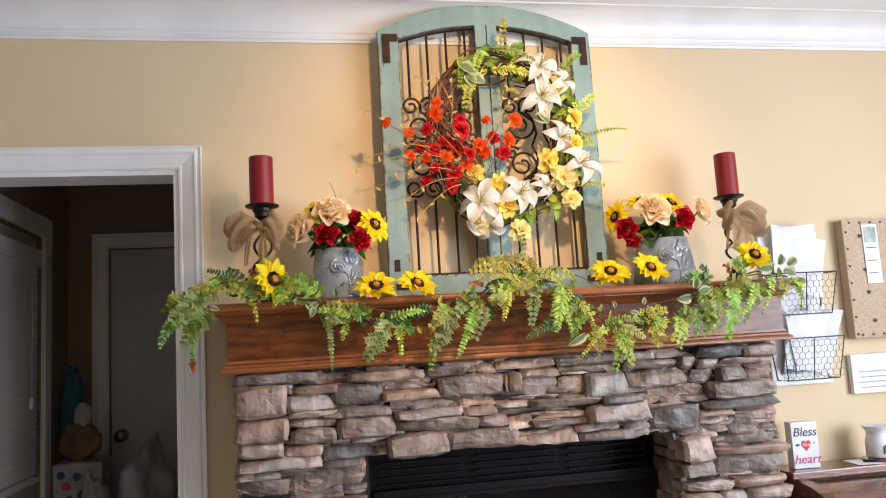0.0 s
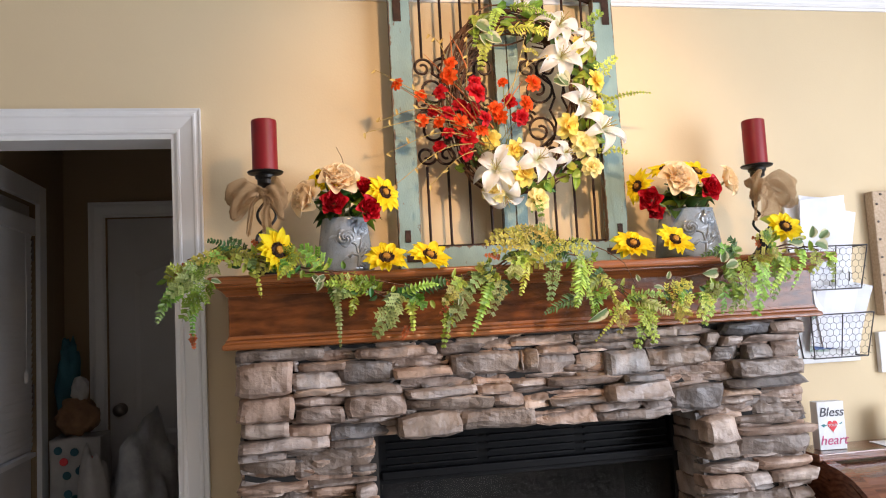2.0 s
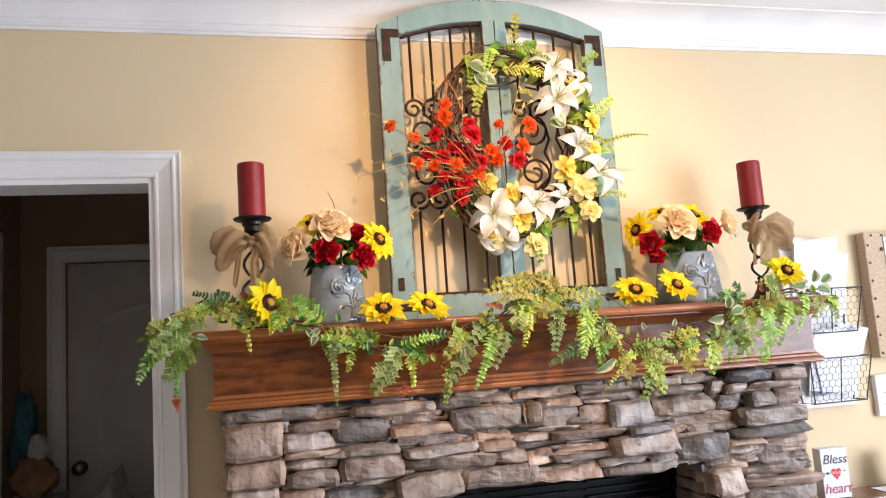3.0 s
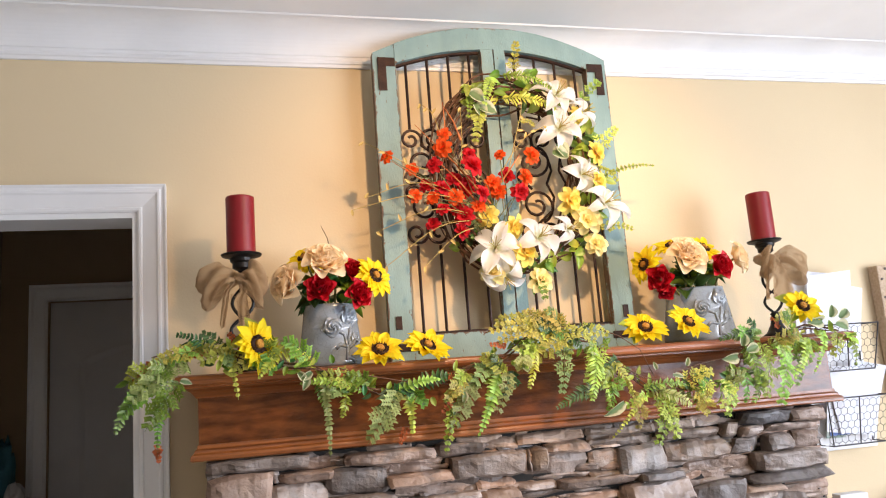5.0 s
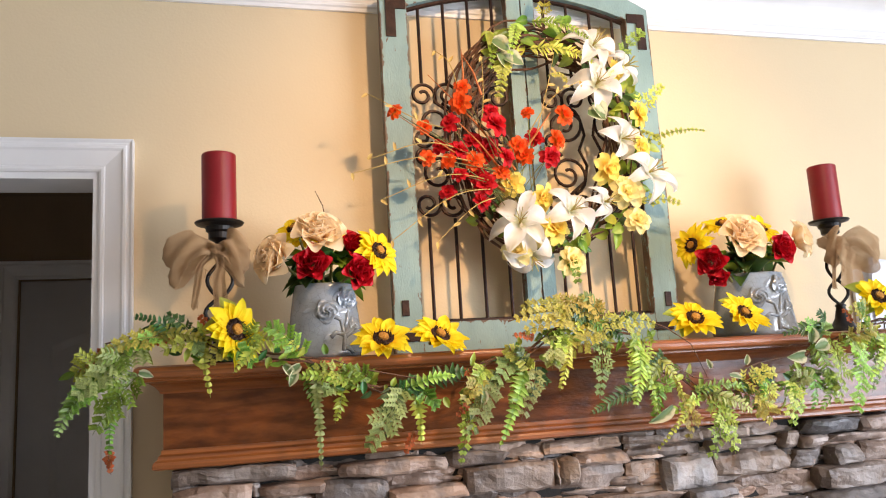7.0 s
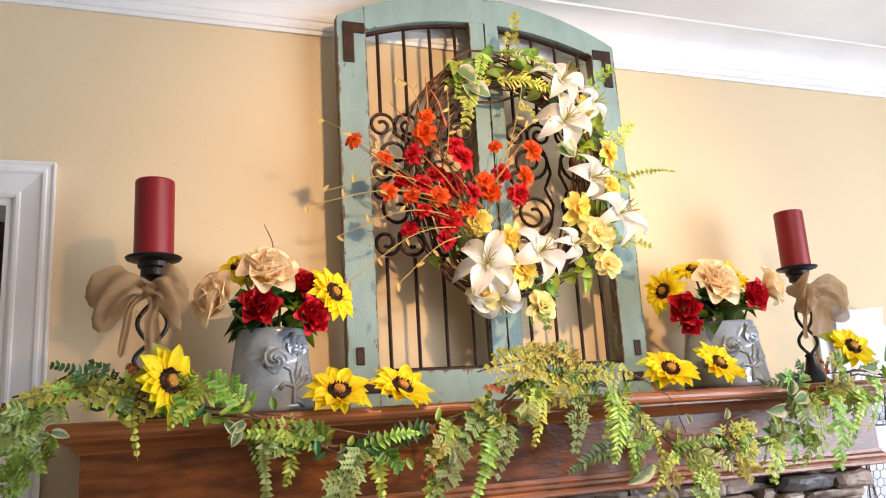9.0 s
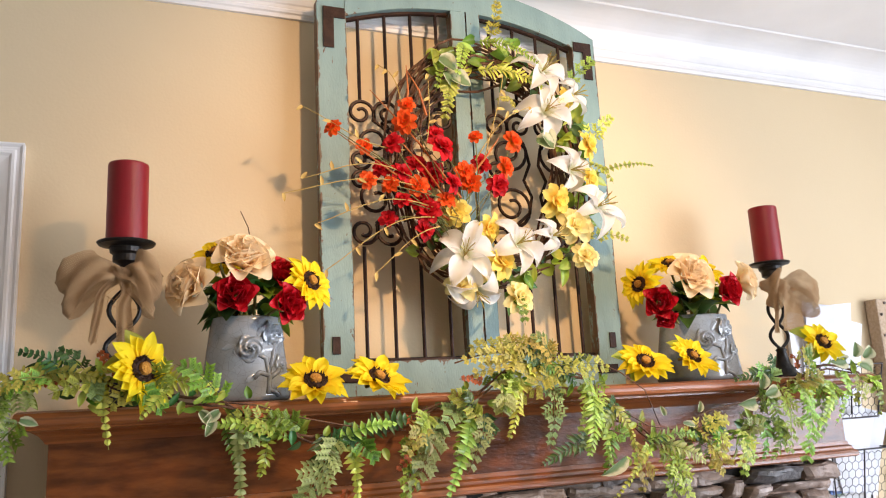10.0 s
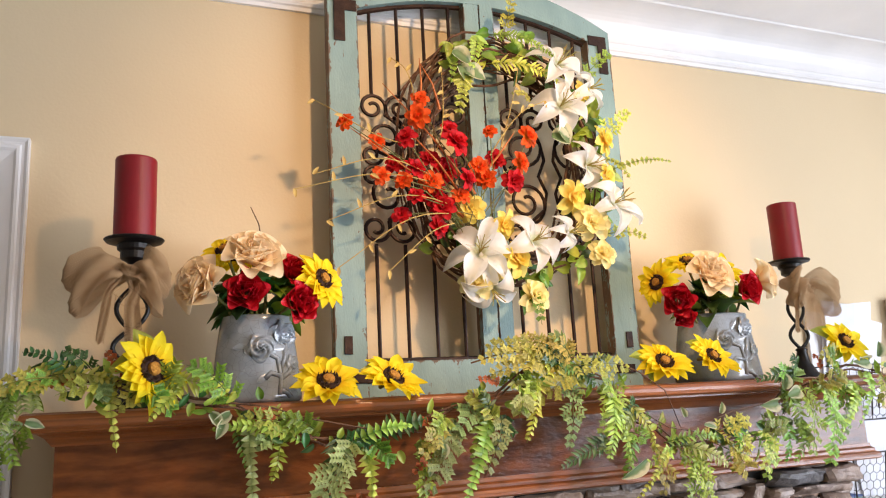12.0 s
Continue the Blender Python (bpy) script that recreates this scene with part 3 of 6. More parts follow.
for x0 in (-GW + 0.013, GW - 0.063):
    sgn = 1 if x0 < 0 else -1
    xa = x0 if sgn > 0 else x0 + 0.05
    bm = bmesh.new()
    board(bm, [(xa, 0.86), (xa, 0.762), (xa + sgn * 0.024, 0.762), (xa + sgn * 0.024, 0.835), (xa + sgn * 0.05, 0.835), (xa + sgn * 0.05, 0.86)], -0.004, -0.001)
    part("corner_bracket", bm, IRON, gate, "dark brown iron corner plate")
for x0 in (-GW + 0.018, GW - 0.036):
    part("corner_bracket", boxes((x0, x0 + 0.017, -0.004, -0.0012, 0.088, 0.124), bevel=0.001), IRON, gate, "dark brown iron plate")
    part("corner_bracket", boxes((-GW + 0.02 if x0 < 0 else GW - 0.075, -GW + 0.075 if x0 < 0 else GW - 0.02, -0.004, -0.0012, 0.03, 0.05), bevel=0.001), IRON, gate)


def spiral(cx, cz, r, start, turns, sense=1, end=0.25):
    """A scroll end that winds inwards."""
    k = 26
    return [(cx + r * (1 - (1 - end) * i / k) * math.cos(start + sense * 2 * math.pi * turns * i / k), 0.015, cz + r * (1 - (1 - end) * i / k) * math.sin(start + sense * 2 * math.pi * turns * i / k)) for i in range(k + 1)]


Z0 = 0.0655
for c in (-0.166, 0.166):
    inset = 0.13
    # the iron frame of each half and its bars
    bm = bmesh.new()
    xl, xr = c - inset + 0.005, c + inset - 0.005
    tube(bm, [(xl, 0.018, 0.075), (xr, 0.018, 0.075)], 0.0045, 6)
    part("lower_iron_rail", bm, IRON, gate)
    bm = bmesh.new()
    m = 12
    tube(bm, [(xl + (xr - xl) * i / m, 0.018, inner(xl + (xr - xl) * i / m) - 0.004) for i in range(m + 1)], 0.006, 6)
    part("arched_iron_rail", bm, IRON, gate, "dark brown iron")
    for i in range(4):
        x = c + (i - 1.5) * 0.064
        for z0, z1 in ((0.078, 0.318), (0.655, inner(x) - 0.006)):
            bm = bmesh.new()
            tube(bm, [(x, 0.018, z0), (x, 0.018, (z0 + z1) / 2), (x, 0.018, z1)], 0.0042, 8)
            part("bar", bm, IRON, gate)
    # scrollwork between them
    bm = bmesh.new()
    for s in (-1, 1):
        f = lambda pts: [(c + s * x, y, z) for x, y, z in pts]
        up = math.pi / 2
        tube(bm, f(spiral(0.096, 0.622, 0.033, -2.6, 1.45, -1)), 0.0042)
        tube(bm, f(spiral(0.034, 0.625, 0.034, -0.6, 1.4, 1)), 0.0042)
        tube(bm, f(spiral(0.096, 0.352, 0.033, 2.6, 1.45, 1)), 0.0042)
        tube(bm, f(spiral(0.034, 0.352, 0.034, 0.6, 1.4, -1)), 0.0042)
        tube(bm, f(spiral(0.066, 0.555, 0.052, 1.9, 1.5, 1)), 0.0042)
        tube(bm, f(spiral(0.066, 0.425, 0.052, -1.9, 1.5, -1)), 0.0042)
        tube(bm, f(spiral(0.1, 0.514, 0.024, -2.8, 1.3, 1)), 0.004)
        tube(bm, f(spiral(0.1, 0.466, 0.024, 2.8, 1.3, -1)), 0.004)
        tube(bm, f([(0.068, 0.015, 0.607), (0.05, 0.015, 0.595), (0.02, 0.015, 0.57), (0.012, 0.015, 0.53), (0.03, 0.015, 0.49), (0.012, 0.015, 0.45), (0.02, 0.015, 0.41), (0.05, 0.015, 0.385), (0.068, 0.015, 0.37)]), 0.0042)
    part("scrollwork", bm, IRON, gate, "curled dark brown iron scrolls")


# ---- petals, flowers, leaves ----
def petal(bm, m, length, width, lift=0.2, curl=0.0, cup=0.0, point=1.0, nu=6, nv=4, ruffle=0.0, slot=0, base=0.12, blunt=False, roll=0.0):
    """One petal along +x of the pose m; lift and curl raise it towards +z, point shapes its tip. Its uv runs along and across it."""
    uv = bm.loops.layers.uv.verify()
    grid = []
    ph = random.uniform(0, 9)
    for i in range(nu + 1):
        u = i / nu
        w = width * (max(0.0, math.sin(math.pi * min(1, (u * (1 - base) + base)) ** point)) ** 0.8)
        if i == nu:
            w = width * 0.05
        if blunt:
            w = width * min(1.0, 0.42 + 1.1 * u) * math.sqrt(max(0.0, 1 - 0.90 * (max(0.0, u - 0.55) / 0.45) ** 2))
        row = []
        for j in range(nv + 1):
            v = 2 * j / nv - 1
            z = length * (lift * u + curl * u * u) + cup * w * v * v + ruffle * length * math.sin(ph + 7 * u + 5 * v) * u - roll * length * max(0.0, u - 0.6) ** 2 * 6
            row.append((bm.verts.new(m @ Vector((length * u * (1 - 0.25 * abs(curl) * u), w * v / 2, z))), u, v))
        grid.append(row)
    for a, b in zip(grid, grid[1:]):
        for j in range(nv):
            q = (a[j], a[j + 1], b[j + 1], b[j])
            f = bm.faces.new([k[0] for k in q])
            f.material_index, f.smooth = slot, True
            for lp, k in zip(f.loops, q):
                lp[uv].uv = (k[1], abs(k[2]))


def petal_mat(name, tip, root, rough=0.6, edge=None, sheer=0.38, spread=0.08, vein=0.25, split=(0.0, 0.45), tint=0.0):
    """Cloth petal: root colour to tip colour along it, fine veins, another colour at the margin if given."""
    m = bpy.data.materials.new(name)
    m.use_nodes = True
    n, l = m.node_tree.nodes, m.node_tree.links
    b = n["Principled BSDF"]
    b.inputs["Roughness"].default_value = rough
    b.inputs["Specular IOR Level"].default_value = 0.5 if tint else 0.25
    uv, sep, rp = n.new("ShaderNodeUVMap"), n.new("ShaderNodeSeparateXYZ"), n.new("ShaderNodeValToRGB")
    l.new(uv.outputs[0], sep.inputs[0])
    l.new(sep.outputs[0], rp.inputs[0])
    rp.color_ramp.elements[0].position, rp.color_ramp.elements[1].position = split
    rp.color_ramp.elements[0].color, rp.color_ramp.elements[1].color = (*root, 1), (*tip, 1)
    out = rp.outputs[0]
    if edge:
        er, em, tcn, ns, ad = n.new("ShaderNodeValToRGB"), n.new("ShaderNodeMix"), n.new("ShaderNodeTexCoord"), n.new("ShaderNodeTexNoise"), n.new("ShaderNodeMath")
        ns.inputs["Scale"].default_value = 90
        l.new(tcn.outputs["Object"], ns.inputs["Vector"])
        ad.operation = "MULTIPLY_ADD"
        l.new(ns.outputs["Fac"], ad.inputs[0])
        ad.inputs[1].default_value = 0.5
        l.new(sep.outputs[1], ad.inputs[2])
        er.color_ramp.elements[0].position, er.color_ramp.elements[1].position = 0.7, 1.15
        er.color_ramp.elements[0].color, er.color_ramp.elements[1].color = (0, 0, 0, 1), (1, 1, 1, 1)
        em.data_type = "RGBA"
        l.new(ad.outputs[0], er.inputs[0])
        l.new(er.outputs[0], em.inputs["Factor"])
        l.new(out, em.inputs["A"])
        em.inputs["B"].default_value = (*edge, 1)
        out = em.outputs["Result"]
    tc, nz, mr, hsv = n.new("ShaderNodeTexCoord"), n.new("ShaderNodeTexNoise"), n.new("ShaderNodeMapRange"), n.new("ShaderNodeHueSaturation")
    geo, ma = n.new("ShaderNodeNewGeometry"), n.new("ShaderNodeMath")
    nz.inputs["Scale"].default_value, nz.inputs["Detail"].default_value = 60, 4
    l.new(tc.outputs["Object"], nz.inputs["Vector"])
    l.new(nz.outputs["Fac"], ma.inputs[0])
    l.new(geo.outputs["Random Per Island"], ma.inputs[1])
    mr.inputs["From Max"].default_value = 2
    mr.inputs["To Min"].default_value, mr.inputs["To Max"].default_value = 1 - vein - spread, 1 + vein + spread
    l.new(ma.outputs[0], mr.inputs["Value"])
    l.new(mr.outputs[0], hsv.inputs["Value"])
    l.new(out, hsv.inputs["Color"])
    if tint:
        info, hue, ha, va = n.new("ShaderNodeObjectInfo"), n.new("ShaderNodeHueSaturation"), n.new("ShaderNodeMapRange"), n.new("ShaderNodeMapRange")
        ha.inputs["To Min"].default_value, ha.inputs["To Max"].default_value = 0.5 - tint * 0.16, 0.5 + tint * 0.10
        va.inputs["To Min"].default_value, va.inputs["To Max"].default_value = 1 - tint, 1 + tint
        wn2 = n.new("ShaderNodeTexWhiteNoise")
        wn2.noise_dimensions = "1D"
        l.new(info.outputs["Random"], wn2.inputs["W"])
        l.new(info.outputs["Random"], ha.inputs["Value"])
        l.new(wn2.outputs["Value"], va.inputs["Value"])
        l.new(ha.outputs[0], hue.inputs["Hue"])
        l.new(va.outputs[0], hue.inputs["Value"])
        l.new(hsv.outputs[0], hue.inputs["Color"])
        hsv = hue
    l.new(hsv.outputs[0], b.inputs["Base Color"])
    bp = n.new("ShaderNodeBump")
    bp.inputs["Strength"].default_value, bp.inputs["Distance"].default_value = 0.25, 0.004
    l.new(nz.outputs["Fac"], bp.inputs["Height"])
    l.new(bp.outputs[0], b.inputs["Normal"])
    tr, mx = n.new("ShaderNodeBsdfTranslucent"), n.new("ShaderNodeMixShader")
    l.new(hsv.outputs[0], tr.inputs[0])
    mx.inputs[0].default_value = sheer
    l.new(b.outputs[0], mx.inputs[1])
    l.new(tr.outputs[0], mx.inputs[2])
    l.new(mx.outputs[0], n["Material Output"].inputs[0])
    return m


P_SUN = petal_mat("sunflower_petal", (0.98, 0.82, 0.03), (0.96, 0.66, 0.015), vein=0.08, spread=0.05, sheer=0.45)
P_LILY = petal_mat("lily_petal", (0.88, 0.87, 0.84), (0.60, 0.62, 0.34), split=(0.0, 0.20), sheer=0.4, vein=0.08, spread=0.03)
P_CREAM = petal_mat("cream_rose_petal", (0.97, 0.80, 0.54), (0.95, 0.62, 0.32), vein=0.05, spread=0.03)
P_RED = petal_mat("red_rose_petal", (0.50, 0.008, 0.020), (0.20, 0.002, 0.006), vein=0.06, sheer=0.2, rough=0.42)
P_SCAR = petal_mat("scarlet_petal", (0.62, 0.014, 0.024), (0.36, 0.006, 0.010), vein=0.25)
P_ORNG = petal_mat("orange_petal", (0.86, 0.12, 0.018), (0.85, 0.36, 0.03), vein=0.25)
P_YEL = petal_mat("yellow_petal", (0.97, 0.80, 0.20), (0.95, 0.52, 0.05), vein=0.12)
P_PALE = petal_mat("pale_yellow_petal", (0.96, 0.86, 0.42), (0.94, 0.70, 0.16), vein=0.12)
G_FERN = petal_mat("fern_leaflet", (0.24, 0.40, 0.045), (0.14, 0.25, 0.03), rough=0.34, vein=0.4, spread=0.2, tint=0.3)
G_LIGHT = petal_mat("light_fern_leaflet", (0.46, 0.60, 0.10), (0.28, 0.42, 0.06), rough=0.34, vein=0.4, spread=0.2, tint=0.3)
G_DARK = petal_mat("dark_leaf", (0.05, 0.135, 0.03), (0.03, 0.08, 0.018), rough=0.38, vein=0.3, spread=0.2, sheer=0.15, tint=0.3)
G_OLIVE = petal_mat("olive_leaflet", (0.52, 0.50, 0.08), (0.34, 0.35, 0.05), rough=0.45, vein=0.4, spread=0.2, tint=0.3)
G_SAGE = petal_mat("sage_leaflet", (0.36, 0.47, 0.16), (0.22, 0.32, 0.09), rough=0.45, vein=0.3, spread=0.15, tint=0.3)
G_IVY = petal_mat("variegated_leaf", (0.20, 0.29, 0.13), (0.15, 0.24, 0.10), rough=0.45, edge=(0.74, 0.72, 0.50), vein=0.2, spread=0.1)
G_RUST = petal_mat("rust_leaflet", (0.50, 0.12, 0.04), (0.32, 0.12, 0.04), rough=0.6, vein=0.4, spread=0.2)
BROWNC = mat("seed_disc", (0.06, 0.022, 0.008), 0.9, second=(0.02, 0.008, 0.004), scale=300, bump=0.6, fine=500)
AMBER = mat("seed_centre", (0.52, 0.24, 0.03), 0.9, second=(0.30, 0.12, 0.012), scale=200, bump=0.5, fine=500)
TWIG = mat("grapevine_twig", (0.16, 0.075, 0.035), 0.8, second=(0.07, 0.03, 0.015), scale=60, bump=0.4, fine=200)
STEM = mat("green_stem", (0.20, 0.16, 0.06), 0.7, second=(0.14, 0.20, 0.05), scale=30)
STRAW = mat("dry_straw", (0.52, 0.38, 0.12), 0.8, second=(0.40, 0.26, 0.07), scale=30)
RUSTSTEM = mat("rust_reed", (0.55, 0.17, 0.04), 0.7, second=(0.38, 0.10, 0.02), scale=30)


def facing(x, y, z, yaw=0.0, pitch=0.0, spin=0.0):
    """A pose whose +z looks at the room (-y), turned by yaw to the right and by pitch upwards."""
    return pose(x, y, z) @ pose(0, 0, 0, 90 - pitch, 0, 0).copy() @ Matrix.Rotation(radians(yaw), 4, "Y") @ Matrix.Rotation(radians(spin), 4, "Z")


def rot_z(a):
    return Matrix.Rotation(a, 4, "Z")


def sunflower(name, m, r, parent=None, rests=False):
    """Two rows of yellow petals, a ring of dark florets and an amber centre."""
    top = new(name)
    top.empty_display_size = 0.02
    top.parent = parent
    top.matrix_local = m
    turn = m.to_3x3()
    for k, (n, tilt, ln) in enumerate(((16, 0.06, 1.0), (14, 0.22, 0.86))):
        for i in range(n):
            bm = bmesh.new()
            a = 2 * math.pi * (i + 0.5 * k) / n + random.uniform(-0.1, 0.1)
            # petals that point down bend up where they meet the shelf
            sag = (turn @ Vector((math.cos(a), math.sin(a), 0))).z
            more = 0.9 * max(0.0, -sag - 0.35) if rests else 0.0
            petal(bm, rot_z(a) @ Matrix.Translation((r * 0.24, 0, 0.002 * k)), r * 0.80 * ln * random.uniform(0.85, 1.12), r * random.uniform(0.36, 0.46), tilt + more + random.uniform(-0.15, 0.2), random.uniform(-0.35, 0.1), 0.3, 0.95, 6, 4, 0.02)
            part("petal", bm, P_SUN, top)
    bm = bmesh.new()
    lathe(bm, [(r * 0.1, -0.004), (r * 0.31, 0.0), (r * 0.34, r * 0.14), (r * 0.27, r * 0.18), (r * 0.1, r * 0.12)], 18)
    for i in range(60):
        a, q = random.uniform(0, 6.28), r * random.uniform(0.21, 0.34)
        bmesh.ops.create_cone(bm, segments=4, radius1=r * 0.03, radius2=0.0003, depth=r * 0.11, matrix=Matrix.Translation((q * math.cos(a), q * math.sin(a), r * 0.20)), cap_ends=True)
    part("seed_disc", bm, BROWNC, top, "dark brown florets")
    bm = bmesh.new()
    lathe(bm, [(r * 0.05, r * 0.1), (r * 0.175, r * 0.16), (r * 0.16, r * 0.25), (r * 0.05, r * 0.28)], 14)
    part("centre", bm, AMBER, top, "amber centre")
    return top


def rose(bm, m, r, rings=5):
    """A cloth rose: a tight spiral heart and rings of broad rounded petals that open outwards."""
    for k, (n, rad, ang, ln, w, cup, roll) in enumerate(((3, 0.04, 90, 0.60, 0.44, 0.9, 0.0), (3, 0.13, 84, 0.62, 0.78, 0.7, 0.2), (4, 0.22, 78, 0.60, 0.98, 0.6, 0.35), (5, 0.29, 64, 0.62, 1.14, 0.5, 0.4), (6, 0.33, 40, 0.68, 1.16, 0.40, 0.4))[:rings]):
        for i in range(n):
            a = 2 * math.pi * (i + 0.41 * k) / n + random.uniform(-0.12, 0.12)
            g = radians(ang + random.uniform(-5, 5))
            mm = m @ rot_z(a) @ Matrix.Translation((r * rad, 0, r * 0.05 * (3 - k))) @ Matrix.Rotation(-g, 4, "Y") @ Matrix.Rotation(0.24, 4, "X")
            petal(bm, mm, r * ln * random.uniform(0.95, 1.08), r * w, 0.0, -0.10, cup, 1, 9, 8, 0.0, blunt=True, roll=roll)


def lily(bm, m, r):
    for k in range(6):
        petal(bm, m @ rot_z(k * math.pi / 3 + random.uniform(-0.12, 0.12)), r * random.uniform(0.92, 1.12), r * (0.50 if k % 2 else 0.38), 0.80 + random.uniform(-0.22, 0.22), -0.95 + random.uniform(-0.4, 0.3), 0.38, 1.0, 9, 6, 0.05)


def ruffled(bm, m, r, n=3):
    """A small double blossom with many ruffled, notched petals."""
    for k in range(n):
        for i in range(4 + 2 * k):
            g = radians(80 - 74 * k / (n - 1) + random.uniform(-12, 12))
            mm = m @ rot_z(2 * math.pi * (i + 0.5 * k) / (4 + 2 * k) + random.uniform(-0.2, 0.2)) @ Matrix.Translation((r * 0.06 * k, 0, 0)) @ Matrix.Rotation(-g, 4, "Y")
            petal(bm, mm, r * (0.55 + 0.42 * k / (n - 1)) * random.uniform(0.85, 1.12), r * 0.70, 0.0, -0.18, 0.2, 1, 5, 4, 0.06, blunt=True)


def leaf(bm, m, length, width, fold=0.3, droop=-0.2):
    petal(bm, m, length, width, 0.1, droop, fold, 0.85, 6, 4, 0.01, base=0.1)


def frond(bm, p0, p1, style="sword", width=0.05, out=0.02, droop=0.3):
    """A fern frond from p0 to p1, bowed towards the room, with paired leaflets that shorten to the tip."""
    p0, p1 = Vector(p0), Vector(p1)
    d = p1 - p0
    ln = d.length
    side0 = d.normalized().cross(Vector((0, -1, 0)))
    side0 = side0.normalized() if side0.length > 0.1 else Vector((1, 0, 0))
    pts = []
    for i in range(9):
        u = i / 8
        pts.append(p0 + d * u + Vector((0, -out * math.sin(math.pi * u), droop * ln * 0.35 * math.sin(math.pi * u))))
    tube(bm, pts, 0.0011, 4, 0.4)
    for f in bm.faces:
        f.smooth = True
    step = {"sword": 0.0086, "round": 0.0106, "fine": 0.0140, "lace": 0.0150}[style]
    n = max(5, int(ln / step))
    for i in range(n):
        u = 0.06 + 0.94 * i / n
        k = min(7, int(u * 8))
        p = pts[k].lerp(pts[k + 1], u * 8 - k)
        t = (pts[k + 1] - pts[k]).normalized()
        nrm = (Vector((random.uniform(-0.3, 0.3), -1, random.uniform(-0.1, 0.4)))).normalized()
        w = width * (min(1, 0.55 + 2.2 * u) * (1 - u) ** 0.6 + 0.08) * random.uniform(0.72, 1.15)
        for s in (-1, 1):
            sd = (nrm.cross(t) * s).normalized()
            dr = (sd + t * (random.uniform(0.6, 1.0) if style != "round" else 0.3) + nrm * random.uniform(-0.5, 0.6)).normalized()
            up = (nrm - dr * nrm.dot(dr)).normalized()
            m = Matrix.Translation(p) @ Matrix((dr, up.cross(dr), up)).transposed().to_4x4()
            if style == "sword":
                petal(bm, m, w * 0.38, 0.0062, 0.05, -0.3, 0.2, 0.9, 3, 2)
            elif style == "round":
                petal(bm, m, w * 0.34, 0.0102, 0.1, -0.25, 0.25, 0.62, 3, 2, base=0.2)
            elif style == "fine":
                for q in range(3):
                    for z in (-1, 1):
                        petal(bm, m @ Matrix.Translation((w * 0.42 * (0.2 + 0.3 * q), 0, 0)) @ rot_z(z * 0.8), w * 0.15 + 0.003, 0.0050, 0.1, -0.2, 0.15, 0.8, 3, 2)
            else:
                for q in range(4):
                    for z in (-1, 1):
                        petal(bm, m @ Matrix.Translation((w * 0.46 * (0.12 + 0.25 * q), 0, 0)) @ rot_z(z * 0.75), w * 0.13 + 0.004, 0.0066, 0.1, -0.2, 0.2, 0.65, 3, 2, base=0.25)


# ---- wreath ----
wr = thing("flower_wreath", "grapevine wreath with silk lilies, red blossoms and ferns", "wreath", (0, 0, 0))
WC, WR = Vector((0.588, 2.505, 2.115)), 0.225
bm = bmesh.new()
for k in range(30):
    r, ph, wob, dep = WR + random.uniform(-0.042, 0.042), random.uniform(0, 6.28), random.uniform(0.006, 0.02), random.uniform(-0.022, 0.024)
    pts = []
    span = random.uniform(3.0, 6.4)
    for i in range(33):
        a = ph + span * i / 32
        q = r + wob * math.sin(a * 3 + ph * 2) + 0.006 * math.sin(a * 7 + k)
        pts.append((WC.x + q * 0.97 * math.cos(a), WC.y + dep + 0.012 * math.sin(a * 4 + k), WC.z + q * 1.13 * math.sin(a)))
    tube(bm, pts, random.uniform(0.0018, 0.0036), 5)
part("vine_ring", bm, TWIG, wr, "twisted brown grapevine")


def bloom(name, maker, x, y, z, r, material, yaw=0, pitch=0, label="", parent=None):
    bm = bmesh.new()
    maker(bm, Matrix(), r)
    ob = part(name, bm, material, parent or wr, label, True)
    ob.matrix_local = facing(x, y, z, yaw, pitch, random.uniform(0, 360))
    return ob


LILIES = [(0.711, 2.332, 0.088, 10, 20), (0.711, 2.234, 0.092, -5, 5), (0.764, 2.101, 0.078, 20, -10), (0.822, 2.014, 0.088, 25, 15), (0.615, 1.922, 0.09, 10, 10), (0.491, 1.893, 0.094, -15, 15), (0.512, 1.826, 0.08, 0, -45), (0.786, 2.285, 0.062, 45, 10), (0.70, 1.945, 0.058, 35, 0)]
STAMEN = mat("lily_stamen", (0.42, 0.44, 0.10), 0.7, second=(0.36, 0.18, 0.04), scale=200)
for x, z, r, yaw, pitch in LILIES:
    ob = bloom("lily", lily, x, 2.452, z, r * 1.03, P_LILY, yaw, pitch, "white silk lily")
    bm = bmesh.new()
    for i in range(6):
        a = i * 1.05
        tube(bm, [(0, 0, 0.005), (0.006 * math.cos(a), 0.006 * math.sin(a), r * 0.4), (0.016 * math.cos(a), 0.016 * math.sin(a), r * 0.62)], 0.0011, 4)
    part("stamen", bm, STAMEN, ob)
YELLOWS = [(0.473, 1.988, 0.034, 0), (0.549, 1.956, 0.034, 0), (0.573, 1.883, 0.04, 0), (0.722, 2.026, 0.042, 0), (0.764, 1.971, 0.042, 1), (0.784, 1.9, 0.036, 1), (0.61, 1.807, 0.038, 1), (0.477, 1.829, 0.038, 1), (0.817, 2.163, 0.036, 0), (0.812, 2.079, 0.034, 0), (0.768, 2.273, 0.028, 0), (0.53, 1.865, 0.034, 1)]
for x, z, r, pale in YELLOWS:
    bloom("yellow_blossom", ruffled, x, 2.448, z, r, P_PALE if pale else P_YEL, random.uniform(-25, 35), random.uniform(-20, 30), "pale yellow silk" if pale else "golden yellow silk")
